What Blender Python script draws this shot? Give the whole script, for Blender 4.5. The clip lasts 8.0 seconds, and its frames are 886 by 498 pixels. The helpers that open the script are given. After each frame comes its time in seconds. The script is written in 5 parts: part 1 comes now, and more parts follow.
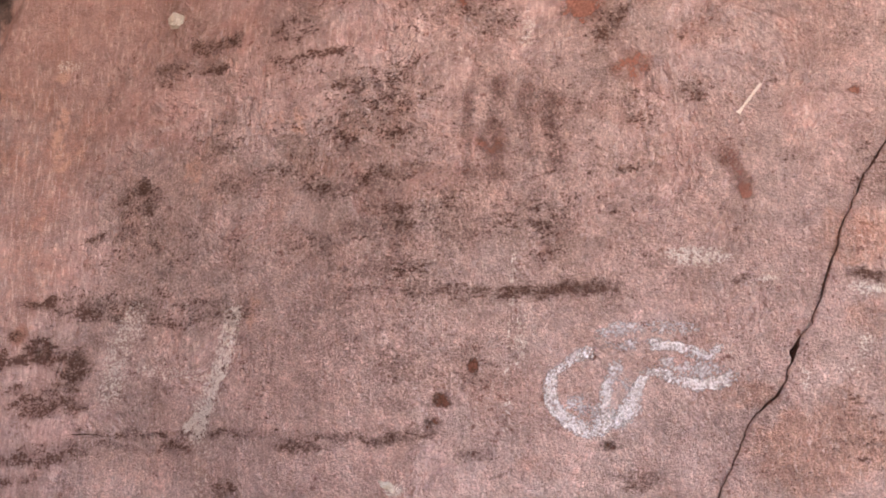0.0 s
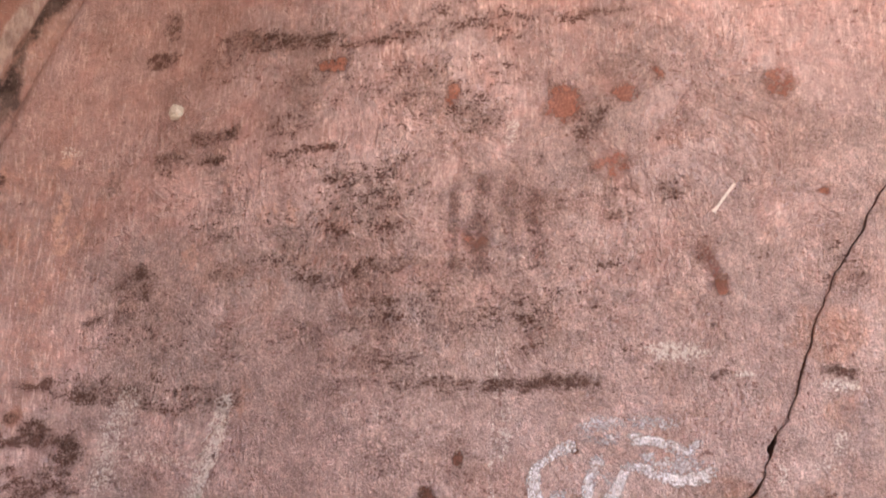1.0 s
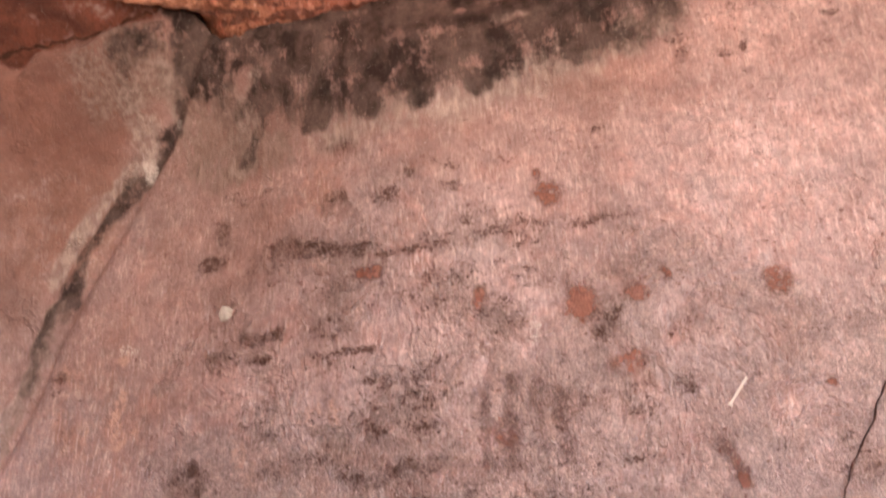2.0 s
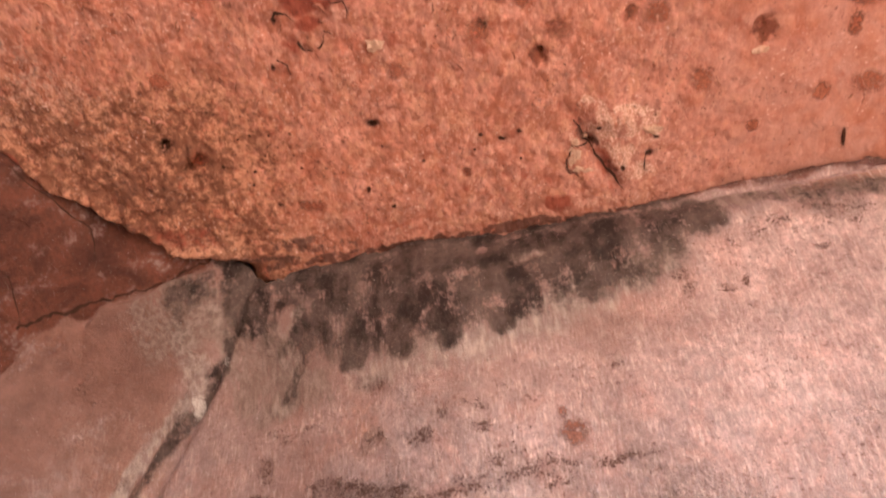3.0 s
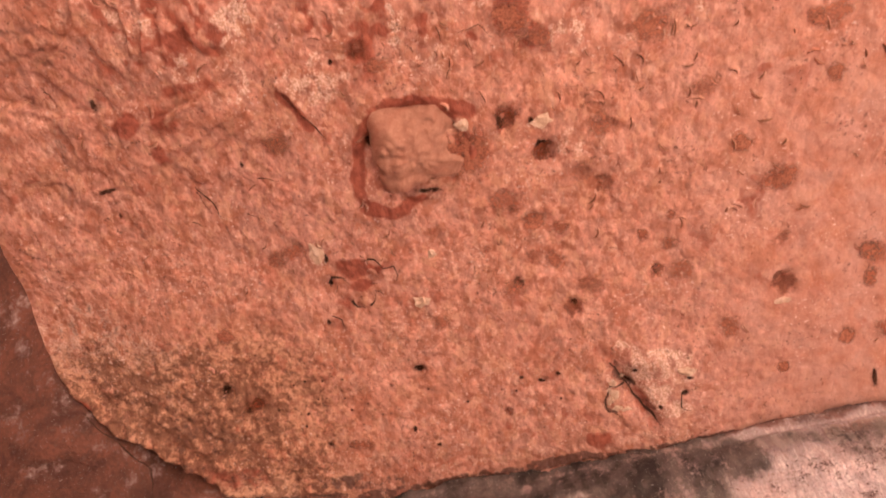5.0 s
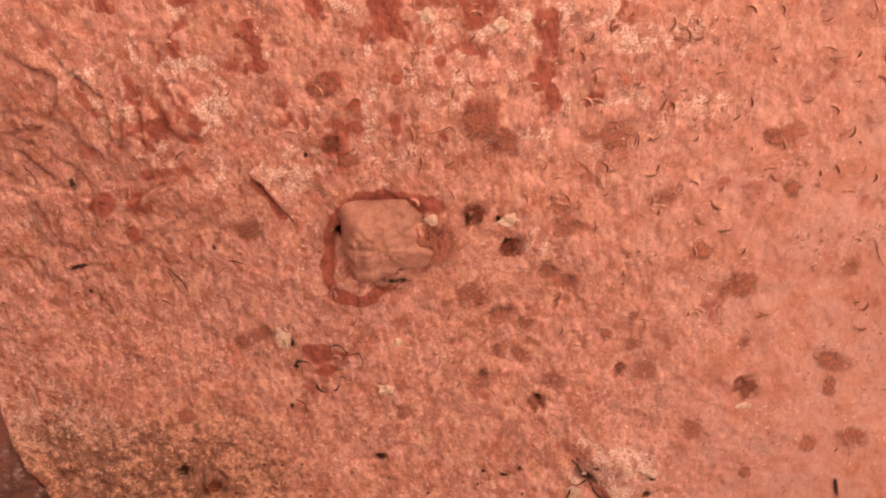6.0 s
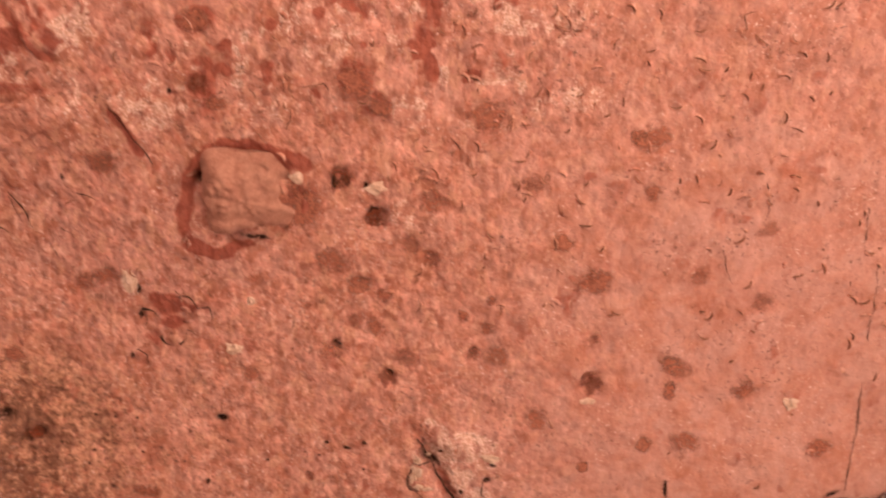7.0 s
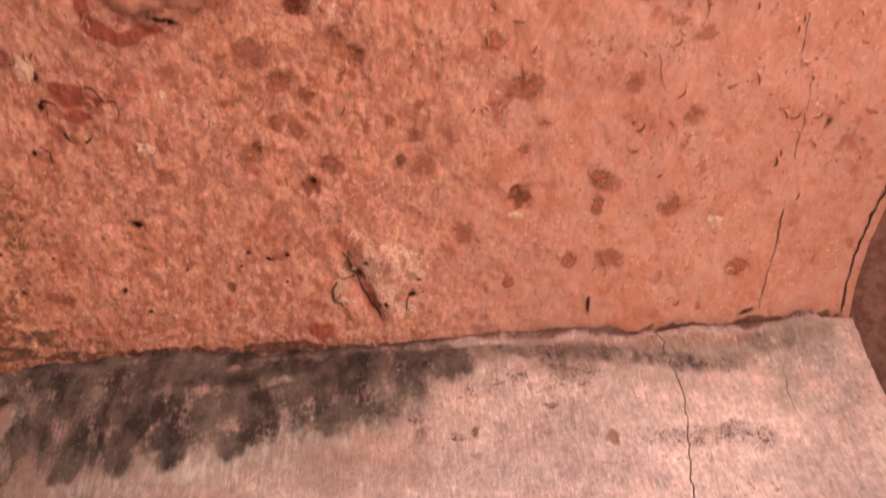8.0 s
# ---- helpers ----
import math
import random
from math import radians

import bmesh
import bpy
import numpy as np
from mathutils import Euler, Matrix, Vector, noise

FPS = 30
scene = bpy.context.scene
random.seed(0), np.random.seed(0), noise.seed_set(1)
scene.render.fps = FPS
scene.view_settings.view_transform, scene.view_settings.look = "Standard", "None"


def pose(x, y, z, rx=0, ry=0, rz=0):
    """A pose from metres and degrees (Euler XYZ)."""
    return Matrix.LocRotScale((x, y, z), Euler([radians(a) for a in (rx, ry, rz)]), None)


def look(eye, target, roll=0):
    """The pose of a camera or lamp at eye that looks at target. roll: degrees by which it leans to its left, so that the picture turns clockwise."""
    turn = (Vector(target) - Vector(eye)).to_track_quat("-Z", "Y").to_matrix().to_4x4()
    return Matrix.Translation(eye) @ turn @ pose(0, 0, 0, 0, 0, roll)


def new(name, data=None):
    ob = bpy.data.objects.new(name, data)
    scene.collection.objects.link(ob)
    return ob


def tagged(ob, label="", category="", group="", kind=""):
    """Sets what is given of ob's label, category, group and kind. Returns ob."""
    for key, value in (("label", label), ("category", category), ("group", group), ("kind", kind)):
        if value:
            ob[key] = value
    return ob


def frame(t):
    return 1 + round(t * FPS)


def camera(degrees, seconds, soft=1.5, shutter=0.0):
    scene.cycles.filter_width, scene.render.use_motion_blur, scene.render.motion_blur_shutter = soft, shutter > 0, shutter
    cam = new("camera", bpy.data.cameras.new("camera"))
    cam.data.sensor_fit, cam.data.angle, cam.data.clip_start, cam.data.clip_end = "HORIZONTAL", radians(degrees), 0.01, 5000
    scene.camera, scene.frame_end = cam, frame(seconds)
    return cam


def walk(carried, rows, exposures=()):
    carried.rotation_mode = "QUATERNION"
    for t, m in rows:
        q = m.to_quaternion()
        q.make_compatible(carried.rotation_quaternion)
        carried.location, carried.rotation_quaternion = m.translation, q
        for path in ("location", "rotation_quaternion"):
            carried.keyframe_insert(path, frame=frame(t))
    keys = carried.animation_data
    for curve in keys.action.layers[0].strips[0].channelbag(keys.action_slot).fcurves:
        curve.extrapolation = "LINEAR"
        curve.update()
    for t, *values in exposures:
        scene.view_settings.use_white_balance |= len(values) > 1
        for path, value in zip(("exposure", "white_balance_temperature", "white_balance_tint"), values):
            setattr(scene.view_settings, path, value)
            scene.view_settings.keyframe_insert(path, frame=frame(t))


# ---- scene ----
cam = camera(65.5, 8.0, soft=1.8, shutter=0.3)
METRES, EYE, TILT, LEAN, TURN = 1.5, 1.45, 25.0, 0.0, 0.0
ROWS = [
    (0.0, 0.0, 0.0, 0.0, 0.0, 0.0, -0.0),
    (0.5, 0.0185, 0.0039, 0.0097, 0.18, 1.16, -0.21),
    (1.0, 0.0165, -0.0274, 0.0621, -0.01, 3.46, -0.17),
    (1.5, 0.0046, -0.0567, 0.1012, 0.49, 6.46, 0.72),
    (2.0, 0.0076, -0.1214, 0.1856, 2.05, 11.91, 2.08),
    (3.5, 0.0318, -0.2918, 0.3493, 6.44, 28.5, 4.28),
    (4.0, 0.0342, -0.3312, 0.3722, 7.08, 31.64, 4.28),
    (4.5, 0.0307, -0.3572, 0.3911, 7.71, 34.17, 3.95),
    (5.0, 0.0289, -0.3955, 0.4166, 8.18, 37.05, 3.36),
    (6.5, 0.1289, -0.4399, 0.4461, 2.47, 42.93, 0.27),
    (7.0, 0.1908, -0.3895, 0.4226, -3.19, 41.52, 0.33),
    (7.5, 0.2492, -0.3372, 0.3908, -6.66, 38.13, 1.3),
    (8.0, 0.2518, -0.2675, 0.3274, -6.9, 32.57, 1.47),
]
walk(cam, [(t, pose(0, 0, EYE, TILT, LEAN, TURN) @ pose(METRES * x, METRES * y, METRES * z, 90 + pitch, roll, yaw)) for t, x, y, z, yaw, pitch, roll in ROWS],
     exposures=[(0.0, 2.2), (1.0, 2.22), (2.1, 2.3), (3.4, 2.34), (5.0, 2.44), (6.5, 2.34), (8.0, 2.24)])

# ---- daylight: open sky and a sun that reaches the red ground before the shelter ----
SUN = Vector((0.42, -0.62, 1.35))
world = bpy.data.worlds.new("sky")
scene.world = world
world.use_nodes = True
sky = world.node_tree.nodes.new("ShaderNodeTexSky")
sky.sky_type, sky.sun_disc = "NISHITA", False
sky.sun_elevation = math.atan2(SUN.z, math.hypot(SUN.x, SUN.y))
sky.sun_rotation = math.atan2(SUN.x, SUN.y)
sky_out = world.node_tree.nodes["Background"]
sky_out.inputs["Strength"].default_value = 0.15
world.node_tree.links.new(sky.outputs[0], sky_out.inputs["Color"])
sun = new("sun", bpy.data.lights.new("sun", "SUN"))
sun.data.energy, sun.data.angle, sun.data.color = 4.5, radians(0.5), (1.0, 0.95, 0.87)
sun.matrix_world = look(SUN * 20, (0, 0, 0))


# ---- materials ----
class Nodes:
    """A short way to write node trees."""

    def __init__(self, name):
        self.mat = bpy.data.materials.new(name)
        self.mat.use_nodes = True
        self.tree = self.mat.node_tree
        self.tree.nodes.clear()
        self.where = self.tree.nodes.new("ShaderNodeNewGeometry").outputs["Position"]

    def node(self, kind, **props):
        n = self.tree.nodes.new(kind)
        for k, v in props.items():
            setattr(n, k, v)
        return n

    def put(self, socket, v):
        if isinstance(v, bpy.types.NodeSocket):
            self.tree.links.new(v, socket)
        elif isinstance(v, tuple) and len(v) == 3 and socket.type == "RGBA":
            socket.default_value = (*v, 1)
        else:
            socket.default_value = v

    def math(self, op, a, b=0.0, clamp=False):
        n = self.node("ShaderNodeMath", operation=op, use_clamp=clamp)
        self.put(n.inputs[0], a), self.put(n.inputs[1], b)
        return n.outputs[0]

    def stretch(self, x, y, z):
        n = self.node("ShaderNodeVectorMath", operation="MULTIPLY")
        self.put(n.inputs[0], self.where), self.put(n.inputs[1], (x, y, z))
        return n.outputs[0]

    def noise(self, scale, detail=3.0, rough=0.6, vec=None, warp=0.0):
        n = self.node("ShaderNodeTexNoise")
        self.put(n.inputs["Vector"], vec or self.where)
        self.put(n.inputs["Scale"], scale), self.put(n.inputs["Detail"], detail)
        self.put(n.inputs["Roughness"], rough), self.put(n.inputs["Distortion"], warp)
        return n.outputs[0]

    def cells(self, scale, feature="F1", vec=None):
        n = self.node("ShaderNodeTexVoronoi", feature=feature)
        self.put(n.inputs["Vector"], vec or self.where), self.put(n.inputs["Scale"], scale)
        return n.outputs["Distance"]

    def ramp(self, v, a, b, lo=0.0, hi=1.0):
        n = self.node("ShaderNodeMapRange", interpolation_type="SMOOTHSTEP")
        for i, x in enumerate((v, a, b, lo, hi)):
            self.put(n.inputs[i], x)
        return n.outputs[0]

    def mix(self, f, a, b, mode="MIX"):
        n = self.node("ShaderNodeMix", data_type="RGBA", blend_type=mode)
        self.put(n.inputs[0], f), self.put(n.inputs[6], a), self.put(n.inputs[7], b)
        return n.outputs[2]

    def mottle(self, colour, n, low, high):
        """Colour lightened and darkened by a noise."""
        return self.mix(1.0, colour, self.ramp(n, 0.27, 0.73, low, high), "MULTIPLY")

    def attr(self, name):
        return self.node("ShaderNodeAttribute", attribute_name=name).outputs["Fac"]

    def random(self):
        return self.node("ShaderNodeObjectInfo").outputs["Random"]

    def bump(self, height, distance, strength=1.0):
        n = self.node("ShaderNodeBump")
        self.put(n.inputs["Strength"], strength), self.put(n.inputs["Distance"], distance)
        self.put(n.inputs["Height"], height)
        return n.outputs[0]

    def finish(self, colour, rough, normal=None, alpha=None, gloss=0.25):
        b = self.node("ShaderNodeBsdfPrincipled")
        self.put(b.inputs["Base Color"], colour), self.put(b.inputs["Roughness"], rough)
        self.put(b.inputs["Specular IOR Level"], gloss)
        if normal:
            self.put(b.inputs["Normal"], normal)
        shader = b.outputs[0]
        if alpha:
            m = self.node("ShaderNodeMixShader")
            self.put(m.inputs[0], alpha)
            self.put(m.inputs[1], self.node("ShaderNodeBsdfTransparent").outputs[0])
            self.put(m.inputs[2], shader)
            shader = m.outputs[0]
        self.put(self.node("ShaderNodeOutputMaterial").inputs[0], shader)
        return self.mat

    def speckle(self, field, low, high, *grains):
        """A mask of field, broken up by (noise, weight) pairs where the field is."""
        v = 1.0
        for g, w in grains:
            v = self.math("ADD", self.math("MULTIPLY", self.math("SUBTRACT", g, 0.5), 4.2 * w), v)
        return self.ramp(self.math("MULTIPLY", field, v), low, high)


def wall_relief(k):
    """Sandy grain with fine hatching, as bump height."""
    grain = k.noise(330, 2, 0.6)
    pebbly = k.noise(95, 3, 0.65)
    hatch = k.noise(130, 2, 0.5, k.stretch(1, 1, 0.25))
    h = k.math("ADD", k.math("MULTIPLY", grain, 0.85), k.math("MULTIPLY", pebbly, 1.05))
    return k.math("ADD", h, k.math("MULTIPLY", hatch, 0.4))


def wall_material():
    k = Nodes("sandstone_face")
    big, mid, fine = k.noise(2.6, 3, 0.55), k.noise(11, 4, 0.6), k.noise(70, 4, 0.7)
    grain = k.noise(210, 3, 0.75)
    streak = k.noise(60, 3, 0.6, k.stretch(1, 1, 0.16))
    base = k.mix(k.ramp(mid, 0.3, 0.7), (0.44, 0.32, 0.316), (0.54, 0.421, 0.437))
    base = k.mix(k.ramp(big, 0.42, 0.68), base, (0.5, 0.416, 0.437))
    base = k.mix(k.ramp(streak, 0.48, 0.74, 0, 0.75), base, (0.64, 0.506, 0.517))
    base = k.mix(k.ramp(k.noise(6, 5, 0.68, warp=0.8), 0.48, 0.64, 0, 0.48), base, (0.53, 0.32, 0.295))
    # paler colour where the face catches more light
    base = k.mix(k.math("MULTIPLY", k.attr("light_tint"), 0.62), base, k.mix(k.ramp(streak, 0.4, 0.68), (0.66, 0.49, 0.505), (0.80, 0.64, 0.665)))
    orange = k.speckle(k.attr("orange"), 0.2, 1.1, (mid, 0.7), (fine, 0.35), (k.noise(5, 3, 0.6), 0.4))
    base = k.mix(k.math("MULTIPLY", orange, 0.8), base, k.mix(k.ramp(streak, 0.35, 0.7), (0.40, 0.21, 0.165), (0.52, 0.31, 0.245)))
    base = k.mix(k.speckle(k.attr("dust"), 0.3, 0.9, (mid, 0.8)), base, (0.46, 0.382, 0.403))
    # grain, pale flecks and small pits all over
    sandy = k.ramp(k.math("ADD", k.attr("sandy"), k.math("MULTIPLY", k.math("SUBTRACT", k.noise(5.5, 5, 0.66, None, 0.5), 0.5), 3.2)), 0.25, 0.85)
    fibre, worn = k.noise(150, 3, 0.65, k.stretch(1, 0.5, 0.14)), k.ramp(k.attr("sandy"), 0, 1, 1.0, 0.6)
    base = k.mix(k.math("MULTIPLY", k.math("MULTIPLY", k.ramp(fibre, 0.54, 0.66), 0.7), worn), base, (0.78, 0.66, 0.66))
    base = k.mix(k.math("MULTIPLY", k.math("MULTIPLY", k.ramp(fibre, 0.44, 0.33), 0.42), worn), base, (0.36, 0.22, 0.205))
    grained = k.mottle(k.mottle(k.mix(0.34, base, (0.66, 0.54, 0.52)), grain, 0.74, 1.22), k.noise(330, 2, 0.7), 0.84, 1.14)
    base = k.mix(sandy, k.mottle(base, grain, 0.90, 1.09), grained)
    base = k.mottle(base, fine, 0.80, 1.18)
    base = k.mottle(base, k.noise(3.6, 5, 0.62, None, 0.5), 0.78, 1.18)
    base = k.mottle(base, k.noise(19, 4, 0.7, k.stretch(0.7, 0.7, 1), 0.4), 0.82, 1.16)
    pale = k.math("MULTIPLY", k.ramp(k.noise(120, 3, 0.65, k.stretch(1, 1, 0.6)), 0.58, 0.70), k.ramp(k.noise(9, 3, 0.6), 0.40, 0.62, 0.25, 1))
    base = k.mix(k.math("MULTIPLY", pale, 0.62), base, (0.72, 0.618, 0.632))
    pits = k.math("MULTIPLY", k.ramp(k.noise(85, 4, 0.72, k.stretch(0.8, 0.8, 1)), 0.59, 0.64), k.ramp(k.noise(7, 4, 0.65), 0.47, 0.57))
    base = k.mix(k.math("MULTIPLY", pits, 0.8), base, (0.20, 0.105, 0.095))
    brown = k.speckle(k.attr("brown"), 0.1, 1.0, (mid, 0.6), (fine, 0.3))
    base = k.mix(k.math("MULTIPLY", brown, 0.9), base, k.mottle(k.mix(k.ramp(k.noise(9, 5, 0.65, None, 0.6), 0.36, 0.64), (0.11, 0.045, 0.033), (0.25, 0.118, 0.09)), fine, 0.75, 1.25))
    tan = k.speckle(k.attr("tan"), 0.1, 1.0, (mid, 0.5), (k.noise(4, 4, 0.6), 0.5))
    base = k.mix(k.math("MULTIPLY", tan, 0.62), base, k.mottle((0.33, 0.205, 0.185), k.noise(14, 4, 0.65), 0.8, 1.2))
    peach = k.speckle(k.attr("peach"), 0.3, 0.95, (fine, 0.7), (k.noise(34, 4, 0.65, None, 0.5), 0.8))
    base = k.mix(k.math("MULTIPLY", peach, 0.6), base, (0.70, 0.47, 0.40))
    wedge = k.speckle(k.attr("wedge"), 0.25, 0.9, (mid, 0.7), (fine, 0.4))
    base = k.mix(k.math("MULTIPLY", wedge, 0.88), base, k.mottle(k.mix(k.ramp(k.noise(7, 5, 0.65, None, 0.8), 0.35, 0.65), (0.065, 0.022, 0.016), (0.185, 0.066, 0.044)), fine, 0.75, 1.25))
    # mauve band, dark crust, stains, chalk
    purple = k.speckle(k.attr("purple"), 0.35, 1.25, (fine, 0.5), (grain, 0.5), (mid, 0.5))
    base = k.mix(k.math("MULTIPLY", purple, 0.72), base, (0.19, 0.124, 0.141))
    clumps = k.noise(30, 4, 0.68, k.stretch(0.6, 0.6, 1.3))
    broad = k.noise(8, 3, 0.6, k.stretch(0.6, 0.6, 1.3))
    level = k.attr("dark")
    haze = k.speckle(level, 0.05, 1.2, (mid, 0.6), (clumps, 0.6))
    base = k.mix(k.math("MULTIPLY", haze, 0.16), base, (0.20, 0.13, 0.105))
    ragged = k.noise(42, 6, 0.8, k.stretch(0.6, 0.6, 1.2), 0.2)
    pepper = k.math("ADD", k.math("MULTIPLY", ragged, 0.5), k.math("MULTIPLY", k.noise(190, 3, 0.8, k.stretch(0.8, 0.8, 1.1)), 0.5))
    pepper = k.math("ADD", pepper, k.math("MULTIPLY", k.math("SUBTRACT", clumps, 0.5), 0.16))
    dark = k.ramp(k.math("ADD", pepper, k.math("MULTIPLY", level, 0.115)), 0.60, 0.635)
    base = k.mix(k.math("MULTIPLY", dark, 0.85), base, k.mix(k.ramp(grain, 0.3, 0.7), (0.06, 0.026, 0.021), (0.16, 0.082, 0.068)))
    band = k.noise(12, 4, 0.66, k.stretch(0.42, 0.42, 1.5))
    specks = k.math("ADD", k.noise(225, 3, 0.8), k.math("MULTIPLY", k.math("SUBTRACT", band, 0.5), 0.55))
    specks = k.math("MULTIPLY", k.ramp(k.math("ADD", specks, k.math("MULTIPLY", level, 0.22)), 0.635, 0.70), k.ramp(sandy, 0, 1, 0.45, 1))
    base = k.mix(k.math("MULTIPLY", specks, 0.5), base, (0.14, 0.088, 0.078))
    rim = k.speckle(k.attr("pale_rim"), 0.12, 1.0, (mid, 0.5), (streak, 0.5), (fine, 0.3))
    base = k.mix(k.math("MULTIPLY", rim, 0.75), base, k.mix(k.ramp(streak, 0.3, 0.7), (0.28, 0.235, 0.23), (0.58, 0.52, 0.50)))
    veil = k.speckle(k.attr("veil"), 0.15, 0.9, (mid, 0.6), (streak, 0.8))
    base = k.mix(k.math("MULTIPLY", veil, 0.7), base, k.mix(k.ramp(streak, 0.35, 0.65), (0.20, 0.155, 0.14), (0.37, 0.30, 0.28)))
    grey = k.speckle(k.attr("grey"), 0.12, 0.85, (k.noise(24, 4, 0.65, k.stretch(1, 1, 0.3)), 0.62), (fine, 0.5), (grain, 0.3), (broad, 0.3))
    # stain colour, deepened to include the shade under the ceiling
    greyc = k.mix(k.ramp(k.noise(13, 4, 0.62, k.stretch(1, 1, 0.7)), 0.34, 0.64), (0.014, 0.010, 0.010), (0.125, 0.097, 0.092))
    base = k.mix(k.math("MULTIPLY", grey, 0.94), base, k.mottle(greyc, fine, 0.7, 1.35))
    white = k.ramp(k.math("ADD", k.noise(210, 3, 0.75), k.math("MULTIPLY", k.speckle(k.attr("white"), 0.05, 1.0, (fine, 0.5)), 0.285)), 0.655, 0.72)
    base = k.mix(k.math("MULTIPLY", white, 0.9), base, (0.78, 0.76, 0.76))
    base = k.mix(1.0, base, (1.03, 1.01, 0.98), "MULTIPLY")
    h = k.math("ADD", wall_relief(k), k.math("MULTIPLY", dark, 0.3))
    h = k.math("ADD", h, k.math("MULTIPLY", k.noise(22, 4, 0.6), 1.2))
    return k.finish(base, 0.86, k.bump(k.math("MULTIPLY", h, k.ramp(sandy, 0, 1, 0.55, 1.1)), 0.009, 1.0))


def ceiling_relief(k):
    grain = k.noise(210, 3, 0.65)
    lumps = k.noise(27, 3, 0.5, k.stretch(1, 0.75, 1))
    scales = k.cells(46, "F1", k.stretch(1, 0.7, 1))
    h = k.math("ADD", k.math("MULTIPLY", grain, 0.08), k.math("MULTIPLY", lumps, 0.95))
    return k.math("SUBTRACT", h, k.math("MULTIPLY", k.ramp(scales, 0.1, 0.75), 0.22))


def ceiling_material():
    k = Nodes("red_ceiling_rock")
    big, mid = k.noise(2.2, 3, 0.55), k.noise(12, 4, 0.62, None, 0.4)
    fine = k.noise(46, 3, 0.5, k.stretch(1, 0.7, 1))
    grain = k.noise(190, 2, 0.6)
    base = k.mix(k.ramp(mid, 0.32, 0.68), (0.46, 0.195, 0.137), (0.58, 0.285, 0.224))
    base = k.mix(k.ramp(big, 0.4, 0.65, 0, 0.6), base, (0.51, 0.247, 0.202))
    base = k.mix(k.ramp(k.noise(8.5, 5, 0.68, None, 0.8), 0.54, 0.68, 0, 0.6), base, (0.38, 0.119, 0.0743))
    # smoother skin to the right, tinted pink for the cool skylight on it
    quiet = k.mix(k.ramp(mid, 0.3, 0.7), base, (0.50, 0.275, 0.235))
    base = k.mottle(base, grain, 0.93, 1.06)
    base = k.mottle(base, fine, 0.82, 1.15)
    base = k.mottle(base, k.noise(17, 4, 0.65, k.stretch(1, 0.8, 1), 0.2), 0.80, 1.18)
    base = k.mix(k.ramp(k.noise(22, 5, 0.6, k.stretch(1, 0.75, 1), 0.15), 0.535, 0.60, 0, 0.5), base, (0.62, 0.325, 0.22))
    base = k.mix(k.ramp(k.noise(25, 5, 0.62, None, 0.15), 0.55, 0.60, 0, 0.5), base, (0.35, 0.115, 0.065))
    base = k.mix(k.ramp(k.noise(10, 5, 0.7, None, 0.9), 0.55, 0.61, 0, 0.5), base, (0.36, 0.125, 0.075))
    base = k.mix(k.ramp(k.noise(52, 3, 0.55, k.stretch(1, 0.65, 1)), 0.55, 0.68, 0, 0.5), base, (0.74, 0.437, 0.35))
    base = k.mix(k.ramp(k.noise(36, 3, 0.55), 0.43, 0.34, 0, 0.55), base, (0.31, 0.0997, 0.0634))
    base = k.mix(k.math("MULTIPLY", k.attr("calm"), 0.75), base, k.mottle(quiet, grain, 0.94, 1.05))
    pale = k.speckle(k.attr("pale"), 0.45, 1.0, (fine, 0.8), (mid, 0.5), (grain, 0.4))
    base = k.mix(k.math("MULTIPLY", pale, 0.8), base, k.mix(k.ramp(grain, 0.3, 0.7), (0.46, 0.257, 0.175), (0.82, 0.589, 0.513)))
    # crusty corner, its base colour browned down to include the shade there
    base = k.mix(k.math("MULTIPLY", k.attr("rough"), 0.5), base, k.mottle((0.33, 0.122, 0.07), fine, 0.7, 1.3))
    crust = k.speckle(k.attr("rough"), 0.35, 1.0, (k.noise(55, 4, 0.75), 1.2), (mid, 0.5))
    base = k.mix(k.math("MULTIPLY", crust, 0.6), base, (0.62, 0.33, 0.21))
    shade_dirt = k.speckle(k.attr("rough"), 0.45, 1.1, (k.noise(44, 4, 0.75, None, 0.5), 1.3), (k.noise(9, 3, 0.6), 0.8))
    base = k.mix(k.math("MULTIPLY", shade_dirt, 0.74), base, (0.15, 0.058, 0.035))
    flecks = k.math("MULTIPLY", k.ramp(k.noise(110, 3, 0.6), 0.61, 0.68), k.ramp(k.noise(5, 3, 0.6), 0.45, 0.60))
    base = k.mix(k.math("MULTIPLY", flecks, 0.75), base, (0.78, 0.551, 0.491))
    stain_shade = k.speckle(k.attr("stain_shade"), 0.25, 0.75, (mid, 0.5), (fine, 0.4))
    base = k.mix(k.math("MULTIPLY", stain_shade, 0.95), base, k.mix(k.ramp(fine, 0.3, 0.7), (0.22, 0.0522, 0.035), (0.36, 0.104, 0.0677)))
    grime_shade = k.speckle(k.attr("grime_shade"), 0.45, 0.95, (fine, 0.8), (mid, 0.5), (grain, 0.35))
    base = k.mix(k.math("MULTIPLY", grime_shade, 0.8), base, (0.09, 0.0427, 0.035))
    pits = k.math("MULTIPLY", k.ramp(k.noise(80, 3, 0.65), 0.60, 0.66), k.ramp(k.math("ADD", k.noise(6, 3, 0.6), k.math("MULTIPLY", k.attr("rough"), 0.2)), 0.47, 0.62))
    base = k.mix(k.math("MULTIPLY", pits, 0.75), base, (0.12, 0.0522, 0.0393))
    nicks = k.math("MULTIPLY", k.ramp(k.noise(62, 2, 0.6, k.stretch(1.3, 0.8, 1), 0.9), 0.665, 0.70), k.ramp(k.noise(7, 3, 0.6), 0.42, 0.56))
